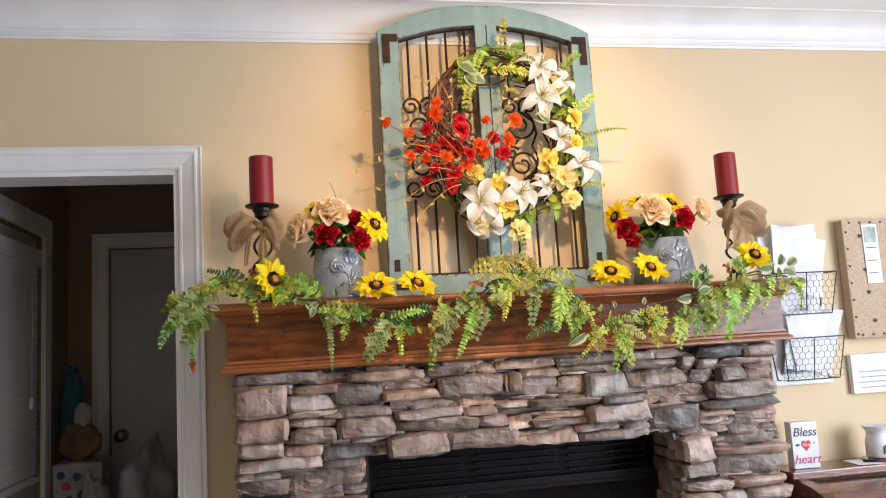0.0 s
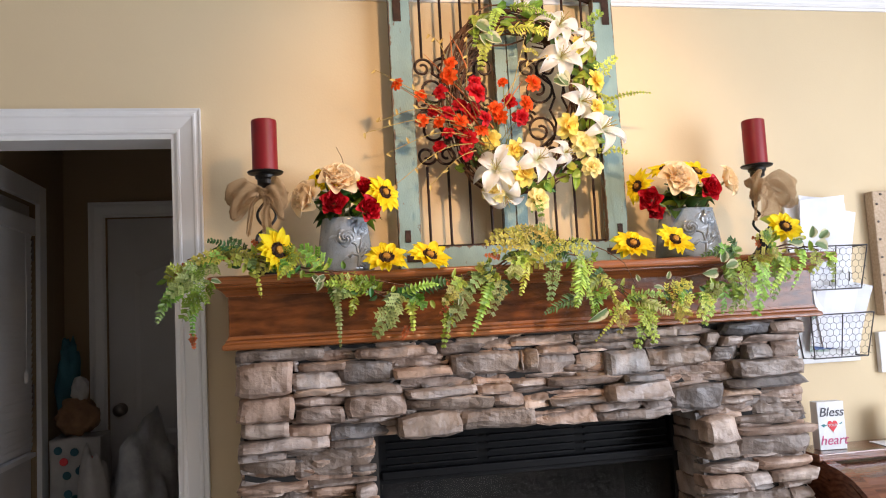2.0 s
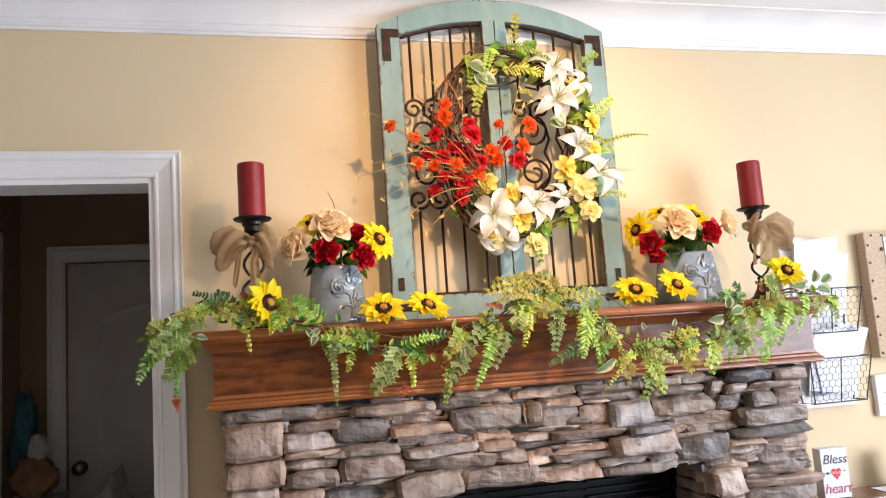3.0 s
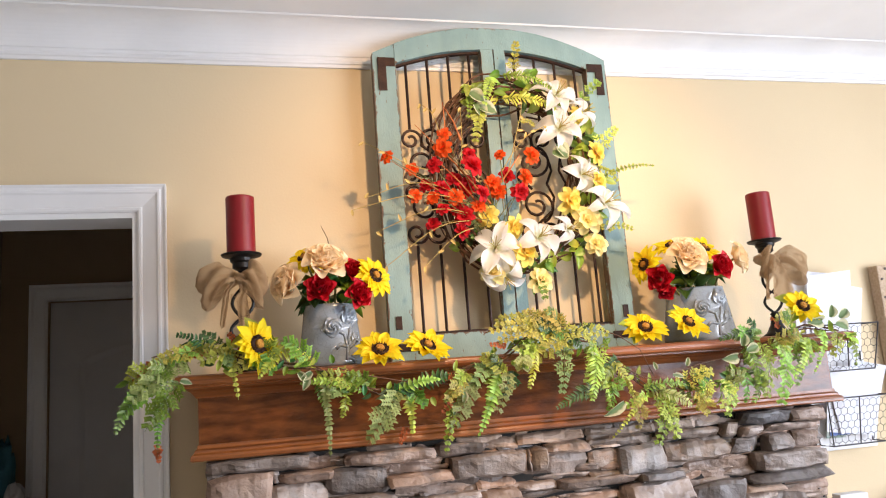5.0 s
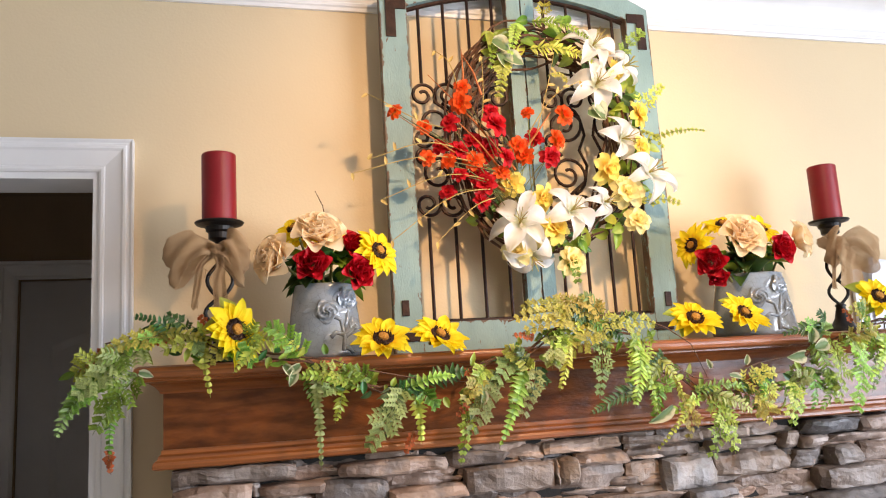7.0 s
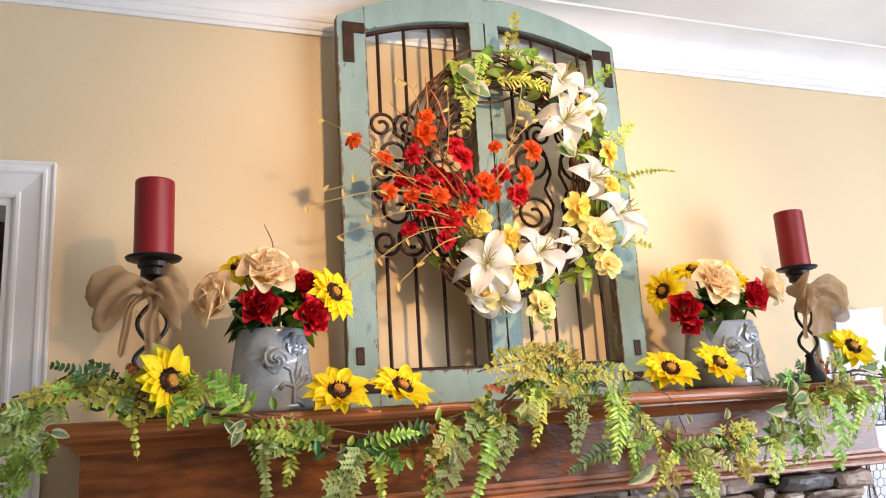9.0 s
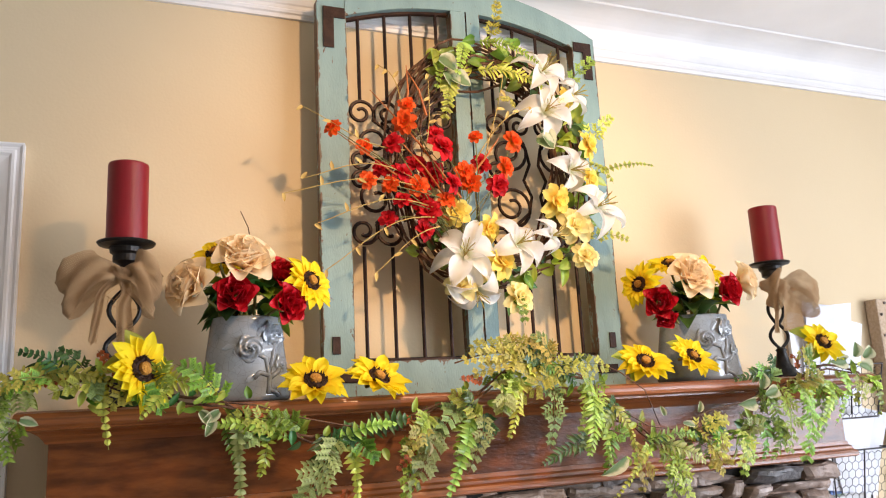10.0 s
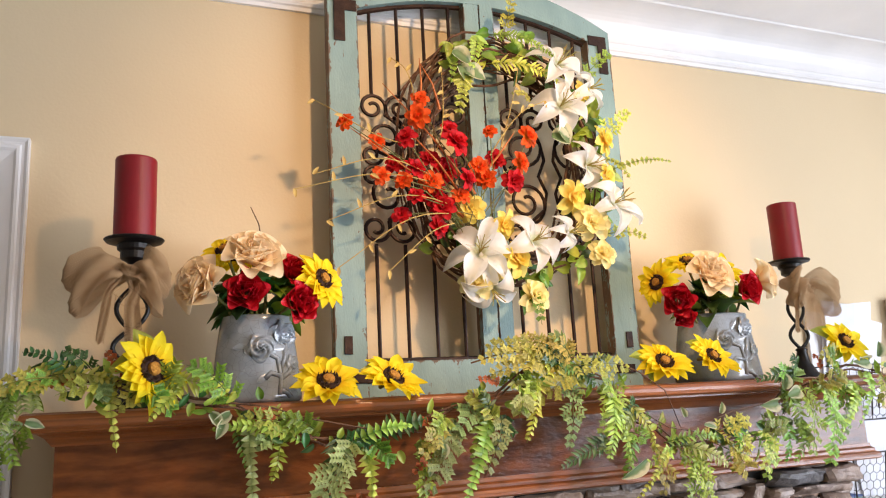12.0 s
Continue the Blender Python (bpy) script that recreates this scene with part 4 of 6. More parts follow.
REDS = [(0.209, 2.143, 0.021, 1), (0.278, 2.115, 0.021, 1), (0.329, 2.117, 0.024, 0), (0.366, 2.206, 0.021, 1), (0.358, 2.165, 0.027, 1), (0.443, 2.162, 0.023, 0), (0.437, 2.117, 0.036, 0), (0.43, 2.07, 0.034, 0), (0.496, 2.074, 0.028, 1), (0.547, 2.102, 0.026, 0), (0.614, 2.15, 0.03, 1),
        (0.587, 2.086, 0.028, 1), (0.566, 2.044, 0.027, 0), (0.353, 2.06, 0.028, 0), (0.315, 2.073, 0.022, 0), (0.275, 2.036, 0.02, 1), (0.394, 2.088, 0.028, 0)]
MORE = [(0.384, 2.035, 0.026, 1), (0.516, 2.147, 0.018, 1), (0.509, 2.049, 0.027, 1), (0.459, 2.042, 0.026, 0), (0.323, 2.031, 0.022, 1), (0.327, 1.969, 0.022, 0), (0.349, 2.002, 0.022, 0), (0.409, 1.984, 0.03, 0), (0.403, 1.945, 0.028, 0), (0.395, 2.01, 0.026, 0), (0.45, 2.01, 0.022, 1)]
for x, z, r, orange in REDS + MORE:
    depth = 2.43 + random.uniform(-0.02, 0.03)
    bloom("red_blossom", ruffled, x, depth, z, r * 0.92, P_ORNG if orange else P_SCAR, random.uniform(-45, 35), random.uniform(-20, 40), "orange red silk" if orange else "deep red silk")
    bm = bmesh.new()
    root = Vector((0.50 + random.uniform(-0.05, 0.05), 2.475, 1.93 + random.uniform(-0.04, 0.04)))
    tip = Vector((x, depth, z))
    mid = root.lerp(tip, 0.5) + Vector((random.uniform(-0.02, 0.02), -0.02, 0.02))
    tube(bm, [root, mid, tip], 0.0011, 4)
    part("flower_stem", bm, STEM, wr)
# rust coloured reeds and dry straw twigs
for x0, z0, x1, z1 in ((0.47, 2.0, 0.33, 2.15), (0.49, 2.02, 0.29, 2.235), (0.5, 2.05, 0.58, 2.155), (0.46, 1.97, 0.22, 2.135), (0.42, 2.2, 0.372, 2.29), (0.372, 2.18, 0.372, 2.30)):
    bm = bmesh.new()
    tube(bm, [(x0, 2.45, z0), ((x0 + x1) / 2, 2.425, (z0 + z1) / 2), (x1, 2.43, z1)], 0.0034, 6, 0.25)
    part("reed", bm, RUSTSTEM, wr, "thin rust coloured reed")
for x0, z0, x1, z1, w in ((0.42, 1.99, 0.17, 1.96, 0.02), (0.42, 1.97, 0.19, 1.87, 0.02), (0.43, 1.95, 0.29, 1.86, 0.012), (0.38, 2.05, 0.145, 2.05, 0.02), (0.36, 2.11, 0.15, 2.17, -0.02), (0.40, 2.03, 0.11, 2.015, 0.015), (0.52, 2.1, 0.66, 2.25, 0.02), (0.54, 2.1, 0.6, 2.31, 0.01), (0.40, 2.1, 0.42, 2.27, -0.02), (0.36, 2.2, 0.31, 2.30, 0.01)):
    bm = bmesh.new()
    pts = [(x0 + (x1 - x0) * i / 8, 2.43 - 0.02 * math.sin(i * 0.39), z0 + (z1 - z0) * i / 8 + w * math.sin(i * 0.5)) for i in range(9)]
    tube(bm, pts, 0.0013, 4, 0.6)
    for i in (4, 6, 8):
        petal(bm, Matrix.Translation(pts[i]) @ Matrix.Rotation(random.uniform(0, 6.28), 4, "Y") @ Matrix.Rotation(1.57, 4, "X"), 0.018, 0.008, 0.2, 0, 0.3, 0.8, 3, 2)
    part("dry_twig", bm, STRAW, wr, "thin straw coloured twig")
WGREEN = [(0.56, 2.40, 0.70, 2.345, "sword", 0.06, 0), (0.55, 2.33, 0.705, 2.285, "sword", 0.085, 1), (0.59, 2.39, 0.602, 2.49, "fine", 0.05, 3), (0.53, 2.39, 0.49, 2.29, "fine", 0.05, 1), (0.49, 2.31, 0.455, 2.18, "lace", 0.05, 1), (0.46, 2.33, 0.44, 2.25, "fine", 0.04, 0), (0.65, 2.25, 0.58, 2.245, "sword", 0.04, 3), (0.80, 2.33, 0.85, 2.375, "fine", 0.06, 1), (0.82, 2.17, 0.885, 2.235, "fine", 0.07, 1),
          (0.84, 2.10, 0.99, 2.12, "round", 0.045, 1), (0.82, 2.13, 0.87, 2.07, "round", 0.05, 1), (0.81, 1.95, 0.90, 1.935, "fine", 0.04, 1), (0.60, 1.83, 0.615, 1.745, "fine", 0.05, 0)]
GREENS = (G_FERN, G_LIGHT, G_DARK, G_OLIVE, G_SAGE, G_RUST)
for x0, z0, x1, z1, style, w, g in WGREEN:
    bm = bmesh.new()
    frond(bm, (x0, 2.475, z0), (x1, 2.435, z1), style, w, 0.015, 0.2)
    part("fern_frond", bm, GREENS[g], wr, "silk fern frond")
for i in range(110):
    a = random.uniform(0, 6.28)
    bm = bmesh.new()
    q = WR + random.uniform(-0.03, 0.04)
    if 2.2 < a < 3.9:
        a = random.uniform(-1.9, 1.3)
    base = (WC.x + q * math.cos(a), WC.y - 0.012 + random.uniform(-0.02, 0.01), WC.z + q * 1.13 * math.sin(a))
    leaf(bm, Matrix.Translation(base) @ Matrix.Rotation(random.uniform(0, 6.28), 4, "Y") @ Matrix.Rotation(1.3, 4, "X"), random.uniform(0.03, 0.06), random.uniform(0.016, 0.03))
    part("leaf", bm, random.choice((G_FERN, G_DARK, G_FERN, G_FERN, G_LIGHT)), wr, "", True)
for x, z in ((0.457, 2.336), (0.483, 2.295), (0.47, 2.305), (0.70, 2.19), (0.685, 2.165)):
    bm = bmesh.new()
    leaf(bm, Matrix.Translation((x, 2.452, z)) @ Matrix.Rotation(random.uniform(0.2, 1.2), 4, "Y") @ Matrix.Rotation(1.4, 4, "X"), 0.055, 0.042)
    part("ivy_leaf", bm, G_IVY, wr, "cream edged leaf", True)

# ---- garland along the mantel ----
gar = thing("leaf_garland", "mixed silk fern and ivy garland draped over the mantel", "garland", (0, 0, 0))
spine = [(-0.40, 1.57), (-0.36, 1.625), (-0.27, 1.668), (-0.18, 1.645), (-0.03, 1.62), (0.055, 1.577), (0.13, 1.55), (0.26, 1.55), (0.41, 1.598), (0.545, 1.66), (0.68, 1.628), (0.75, 1.545), (0.85, 1.49), (1.04, 1.503), (1.135, 1.575), (1.32, 1.636), (1.45, 1.61)]
pts = []
for (x0, z0), (x1, z1) in zip(spine, spine[1:]):
    for i in range(4):
        u = i / 4
        s = u * u * (3 - 2 * u)
        pts.append(Vector((x0 + (x1 - x0) * u, 2.328 + 0.006 * math.sin(x0 * 40 + i), z0 + (z1 - z0) * s)))
for off, rad in ((0.0, 0.0026), (0.011, 0.002)):
    bm = bmesh.new()
    tube(bm, [p + Vector((0, off * math.cos(i * 0.9), off * math.sin(i * 0.7))) for i, p in enumerate(pts)], rad, 6)
    part("garland_stem", bm, TWIG, gar, "brown twisted stem")
for x0, z0, x1, z1, x2, z2 in ((-0.02, 1.615, 0.10, 1.585, 0.30, 1.55), (0.70, 1.66, 0.80, 1.60, 0.84, 1.53), (0.66, 1.60, 0.80, 1.53, 1.02, 1.50), (0.90, 1.53, 1.02, 1.56, 1.16, 1.58), (-0.36, 1.655, -0.27, 1.665, -0.18, 1.635), (0.40, 1.665, 0.52, 1.685, 0.66, 1.665)):
    bm = bmesh.new()
    tube(bm, [(x0, 2.318, z0), ((x0 + x1) / 2, 2.306, (z0 + z1) / 2 + 0.006), (x1, 2.302, z1), ((x1 + x2) / 2, 2.306, (z1 + z2) / 2 - 0.005), (x2, 2.318, z2)], 0.0015, 6, 0.7)
    part("side_stem", bm, TWIG, gar, "thin reddish brown stem")
# base x, z, tip x, z, style, width, colour
GA = [(-0.29, 1.65, -0.40, 1.56, "lace", 0.085, 4), (-0.34, 1.59, -0.35, 1.45, "sword", 0.05, 0), (-0.25, 1.66, -0.37, 1.63, "fine", 0.05, 3), (-0.23, 1.66, -0.31, 1.70, "sword", 0.055, 2), (-0.2, 1.67, -0.18, 1.55, "round", 0.045, 1), (-0.13, 1.65, -0.01, 1.622, "sword", 0.075, 1), (-0.13, 1.645, -0.185, 1.61, "fine", 0.05, 3),
      (-0.09, 1.64, -0.14, 1.59, "sword", 0.05, 1), (0.01, 1.585, 0.012, 1.41, "round", 0.045, 4), (0.06, 1.55, 0.04, 1.49, "sword", 0.05, 0), (0.1, 1.545, -0.05, 1.575, "sword", 0.05, 1), (0.18, 1.545, 0.1, 1.43, "lace", 0.08, 4), (0.2, 1.53, 0.2, 1.44, "round", 0.055, 1), (0.17, 1.535, 0.28, 1.562, "round", 0.055, 1)]
GB = [(0.31, 1.54, 0.28, 1.39, "fine", 0.045, 0), (0.35, 1.575, 0.28, 1.51, "fine", 0.06, 3), (0.43, 1.57, 0.35, 1.42, "round", 0.062, 1), (0.45, 1.57, 0.41, 1.47, "fine", 0.06, 4), (0.43, 1.56, 0.40, 1.61, "sword", 0.06, 2), (0.53, 1.64, 0.50, 1.52, "sword", 0.06, 1), (0.48, 1.63, 0.48, 1.565, "lace", 0.06, 4),
      (0.68, 1.62, 0.64, 1.48, "sword", 0.085, 1), (0.61, 1.64, 0.61, 1.58, "round", 0.06, 0), (0.68, 1.52, 0.56, 1.47, "sword", 0.07, 2), (0.74, 1.57, 0.64, 1.50, "sword", 0.06, 0), (0.88, 1.50, 0.81, 1.36, "fine", 0.075, 1), (0.80, 1.49, 0.70, 1.385, "sword", 0.035, 3)]
GC = [(0.94, 1.50, 0.96, 1.42, "lace", 0.06, 3), (0.99, 1.53, 0.94, 1.43, "fine", 0.06, 3), (1.09, 1.54, 1.08, 1.44, "sword", 0.075, 0), (1.15, 1.53, 1.1, 1.44, "sword", 0.07, 1), (1.15, 1.605, 1.03, 1.61, "sword", 0.07, 2), (1.14, 1.61, 1.1, 1.655, "sword", 0.06, 2), (1.30, 1.60, 1.22, 1.49, "round", 0.05, 1), (1.28, 1.64, 1.19, 1.655, "fine", 0.06, 3),
      (1.43, 1.60, 1.44, 1.51, "round", 0.05, 0), (0.60, 1.65, 0.42, 1.69, "fine", 0.07, 3), (0.60, 1.66, 0.48, 1.70, "fine", 0.07, 3), (0.61, 1.655, 0.54, 1.70, "fine", 0.06, 3)]
GD = [(0.58, 1.65, 0.42, 1.64, "fine", 0.06, 3), (0.60, 1.645, 0.52, 1.59, "lace", 0.06, 3), (0.63, 1.65, 0.72, 1.64, "fine", 0.05, 3), (1.20, 1.61, 1.19, 1.53, "sword", 0.055, 4), (1.11, 1.59, 1.12, 1.48, "sword", 0.065, 1), (0.90, 1.50, 1.0, 1.53, "fine", 0.06, 3), (0.80, 1.50, 0.92, 1.50, "sword", 0.05, 1), (0.72, 1.53, 0.70, 1.44, "sword", 0.07, 0), (1.04, 1.51, 1.0, 1.43, "fine", 0.06, 1), (1.25, 1.63, 1.27, 1.55, "fine", 0.06, 0), (-0.32, 1.63, -0.42, 1.53, "lace", 0.06, 0), (-0.16, 1.655, -0.10, 1.60, "lace", 0.05, 0)]
GE = [(1.16, 1.60, 1.13, 1.45, "fine", 0.07, 1), (1.22, 1.60, 1.16, 1.43, "lace", 0.07, 1), (1.27, 1.61, 1.24, 1.47, "fine", 0.06, 0), (1.36, 1.62, 1.31, 1.50, "round", 0.05, 1), (1.33, 1.60, 1.28, 1.52, "fine", 0.05, 0), (1.06, 1.52, 1.02, 1.41, "fine", 0.06, 1), (0.84, 1.49, 0.86, 1.37, "fine", 0.07, 1), (0.78, 1.50, 0.77, 1.40, "fine", 0.06, 3),
      (0.60, 1.64, 0.58, 1.50, "fine", 0.06, 4), (0.66, 1.62, 0.69, 1.46, "round", 0.05, 1), (0.37, 1.57, 0.30, 1.45, "lace", 0.07, 4), (1.40, 1.62, 1.37, 1.54, "fine", 0.05, 1), (0.55, 1.66, 0.40, 1.665, "fine", 0.06, 3), (-0.34, 1.62, -0.41, 1.60, "lace", 0.07, 3), (-0.30, 1.60, -0.37, 1.50, "lace", 0.07, 0)]
# shorter, darker fronds behind the others
BACK = []
for x0, z0, x1, z1, style, w, g in (GA + GB + GC + GD):
    k = random.uniform(0.45, 0.75)
    BACK.append((x0 + random.uniform(-0.03, 0.03), z0 + random.uniform(-0.01, 0.012), x0 + (x1 - x0) * k + random.uniform(-0.035, 0.035), z0 + (z1 - z0) * k + random.uniform(-0.01, 0.025), random.choice(("sword", "fine", "lace")), w * random.uniform(0.7, 1.0), random.choice((2, 0, 0, 4, 1))))
# short fronds that run along the stem
ALONG = []
for k in range(2, len(pts) - 3, 5):
    p, d = pts[k], (pts[k + 2] - pts[k]).normalized()
    way = random.choice((-1, 1, 1))
    ln = random.uniform(0.07, 0.125)
    ALONG.append((p.x, p.z, p.x + way * d.x * ln, p.z + way * d.z * ln - random.uniform(-0.012, 0.04), random.choice(("sword", "fine", "lace", "round")), random.uniform(0.045, 0.075), random.choice((1, 1, 0, 3, 4, 2))))
for i, (x0, z0, x1, z1, style, w, g) in enumerate(BACK + ALONG + GA + GB + GC + GD + GE):
    bm = bmesh.new()
    rear = 0.012 if i < len(BACK) else 0.0
    frond(bm, (x0, 2.326 + rear + random.uniform(-0.018, 0.006), z0), (x1, 2.318 + rear + random.uniform(-0.05, 0.0), z1), style, w * 1.15, 0.022, 0.12 if z1 < z0 - 0.04 else 0.3)
    part("fern_frond", bm, GREENS[g], gar, "silk fern frond")
for x, z, w, a in ((-0.05, 1.60, 0.06, 0.9), (-0.03, 1.59, 0.06, 1.9), (-0.30, 1.60, 0.05, 0.3), (0.301, 1.50, 0.045, 1.5), (0.919, 1.55, 0.045, -1.2), (0.834, 1.547, 0.04, -1.9), (0.877, 1.53, 0.045, 0.2), (1.07, 1.565, 0.058, 3.0), (1.10, 1.576, 0.055, -0.3), (1.345, 1.642, 0.06, 3.1), (1.385, 1.63, 0.062, 0.3), (1.372, 1.65, 0.05, -1.2), (0.735, 1.475, 0.085, 2.6), (0.66, 1.60, 0.04, 1.0), (-0.02, 1.60, 0.06, 2.6), (0.33, 1.53, 0.055, 1.7), (1.09, 1.59, 0.05, -1.4), (1.40, 1.648, 0.055, -0.6)):
    bm = bmesh.new()
    leaf(bm, Matrix.Translation((x, 2.292, z)) @ Matrix.Rotation(a, 4, "Y") @ Matrix.Rotation(1.35, 4, "X"), w * (0.78 if x > 1.0 or x in (0.735, 0.877) else 0.55), w * (0.52 if x > 1.0 else 0.30), 0.5)
    part("ivy_leaf", bm, G_IVY, gar, "green leaf with cream edge", True)
for x, z, x1, z1 in ((-0.24, 1.655, -0.30, 1.65), (0.02, 1.60, 0.05, 1.585), (0.32, 1.55, 0.29, 1.575), (0.19, 1.46, 0.17, 1.42), (0.45, 1.63, 0.40, 1.635), (-0.17, 1.66, -0.2, 1.70), (1.22, 1.63, 1.19, 1.66), (0.32, 1.52, 0.27, 1.48), (-0.35, 1.47, -0.345, 1.43), (-0.36, 1.645, -0.40, 1.60)):
    bm = bmesh.new()
    frond(bm, (x, 2.31, z), (x1, 2.30, z1), "fine", 0.022, 0.006, 0.1)
    part("rust_sprig", bm, G_RUST, gar, "small rust red sprig")
random.seed(5)
for i in range(150):
    p = random.choice(pts)
    bm = bmesh.new()
    leaf(bm, Matrix.Translation(p + Vector((random.uniform(-0.03, 0.03), random.uniform(-0.02, 0.012), random.uniform(-0.03, 0.022)))) @ Matrix.Rotation(random.uniform(0, 6.28), 4, "Y") @ Matrix.Rotation(random.uniform(0.9, 1.8), 4, "X"), random.uniform(0.018, 0.034), random.uniform(0.009, 0.015))
    part("leaf", bm, random.choice((G_FERN, G_FERN, G_DARK, G_LIGHT, G_LIGHT)), gar, "", True)

# ---- loose sunflowers on the shelf ----
for x, y, z, r, yaw, pitch in ((-0.138, 2.300, 1.668, 0.062, 38, 14), (0.146, 2.345, 1.639, 0.061, 0, 48), (0.263, 2.358, 1.642, 0.061, 18, 48), (0.864, 2.380, 1.655, 0.059, -5, 40), (0.998, 2.392, 1.665, 0.056, 14, 30), (1.312, 2.322, 1.684, 0.056, 0, 30)):
    s = sunflower("sunflower", facing(x, y, z, yaw, pitch, random.uniform(0, 90)), r, None, 0 < x < 1.2)
    tagged(s, "yellow silk sunflower head laid on the mantel" if 0 < x < 1.2 else "yellow silk sunflower tucked into the garland", "sunflower", "loose sunflowers")
    bm = bmesh.new()
    tube(bm, [(0, 0, -0.002), (0, 0.006, -0.012), (0.0, 0.014, -0.03)], 0.004, 6)
    part("stalk", bm, STEM, s)
    for a in (1.2, 2.6):
        bm = bmesh.new()
        leaf(bm, Matrix.Translation((0.01, 0.01, -0.012)) @ rot_z(a + random.uniform(-0.3, 0.3)), 0.06, 0.045)
        part("leaf", bm, G_LIGHT, s, "", True)

# ---- candlesticks, candles and bows ----
BURLAP = mat("burlap_weave", (0.52, 0.345, 0.185), 0.9, second=(0.34, 0.21, 0.10), scale=14, bump=0.2)


def burlap():
    """Open woven jute: crossing threads with small gaps between them."""
    m = BURLAP
    n, l = m.node_tree.nodes, m.node_tree.links
    b, o = n["Principled BSDF"], n["Material Output"]
    uv, mp = n.new("ShaderNodeUVMap"), n.new("ShaderNodeMapping")
    mp.inputs["Scale"].default_value = (46, 28, 1)
    l.new(uv.outputs[0], mp.inputs[0])
    sep = n.new("ShaderNodeSeparateXYZ")
    nz, va = n.new("ShaderNodeTexNoise"), n.new("ShaderNodeVectorMath")
    nz.inputs["Scale"].default_value = 0.6
    l.new(mp.outputs[0], nz.inputs["Vector"])
    va.operation = "ADD"
    l.new(mp.outputs[0], va.inputs[0])
    l.new(nz.outputs["Color"], va.inputs[1])
    l.new(va.outputs[0], sep.inputs[0])
    ms = []
    for k in (0, 1):
        fr, sb, ab = n.new("ShaderNodeMath"), n.new("ShaderNodeMath"), n.new("ShaderNodeMath")
        fr.operation, sb.operation, ab.operation = "FRACT", "SUBTRACT", "ABSOLUTE"
        sb.inputs[1].default_value = 0.5
        l.new(sep.outputs[k], fr.inputs[0])
        l.new(fr.outputs[0], sb.inputs[0])
        l.new(sb.outputs[0], ab.inputs[0])
        ms.append(ab)
    mn, gt, mx, tr, bp = n.new("ShaderNodeMath"), n.new("ShaderNodeMath"), n.new("ShaderNodeMixShader"), n.new("ShaderNodeBsdfTransparent"), n.new("ShaderNodeBump")
    mn.operation, gt.operation = "MAXIMUM", "MULTIPLY"
    mi = n.new("ShaderNodeMath")
    mi.operation = "MINIMUM"
    l.new(ms[0].outputs[0], mn.inputs[0])
    l.new(ms[1].outputs[0], mn.inputs[1])
    l.new(ms[0].outputs[0], mi.inputs[0])
    l.new(ms[1].outputs[0], mi.inputs[1])
    ls = n.new("ShaderNodeMath")
    ls.operation = "GREATER_THAN"
    ls.inputs[1].default_value = 0.30
    l.new(mi.outputs[0], ls.inputs[0])
    l.new(mn.outputs[0], bp.inputs["Height"])
    bp.invert = True
    bp.inputs["Strength"].default_value, bp.inputs["Distance"].default_value = 0.7, 0.004
    l.new(bp.outputs[0], b.inputs["Normal"])
    tl, m3 = n.new("ShaderNodeBsdfTranslucent"), n.new("ShaderNodeMixShader")
    tl.inputs[0].default_value = (0.6, 0.43, 0.27, 1)
    m3.inputs[0].default_value = 0.3
    l.new(b.outputs[0], m3.inputs[1])
    l.new(tl.outputs[0], m3.inputs[2])
    l.new(ls.outputs[0], mx.inputs[0])
    l.new(m3.outputs[0], mx.inputs[1])
    l.new(tr.outputs[0], mx.inputs[2])
    l.new(mx.outputs[0], o.inputs[0])


burlap()


def ribbon(bm, pts, widths, twist=0.0, wrinkle=0.006, across=(0, 0, 1)):
    """A crumpled cloth band along pts; widths along it."""
    uv = bm.loops.layers.uv.verify()
    pts = [Vector(p) for p in pts]
    fine = []
    k = 5
    for i in range(len(pts) - 1):
        p = [pts[max(0, i - 1)], pts[i], pts[i + 1], pts[min(len(pts) - 1, i + 2)]]
        for j in range(k):
            t = j / k
            fine.append((0.5 * ((2 * p[1]) + (p[2] - p[0]) * t + (2 * p[0] - 5 * p[1] + 4 * p[2] - p[3]) * t * t + (3 * p[1] - p[0] - 3 * p[2] + p[3]) * t ** 3), widths[i] + (widths[i + 1] - widths[i]) * t))
    fine.append((pts[-1], widths[-1]))
    rows = []
    nv = 8
    ax = Vector(across).normalized()
    ph = random.uniform(0, 9)
    for i, (p, w) in enumerate(fine):
        d = (fine[min(i + 1, len(fine) - 1)][0] - fine[max(0, i - 1)][0]).normalized()
        nr = d.cross(ax).normalized()
        row = []
        for j in range(nv + 1):
            v = j / nv - 0.5
            row.append((bm.verts.new(p + ax * w * v + nr * wrinkle * math.sin(ph + 11 * v + 0.5 * i) + d * 0.003 * math.sin(9 * v + i)), i / len(fine) * len(pts) * 0.35, v + 0.5))
        rows.append(row)
    for a, b in zip(rows, rows[1:]):
        for j in range(nv):
            q = (a[j], a[j + 1], b[j + 1], b[j])
            f = bm.faces.new([z[0] for z in q])
            f.smooth = True
            for lp, z in zip(f.loops, q):
                lp[uv].uv = (z[1], z[2])


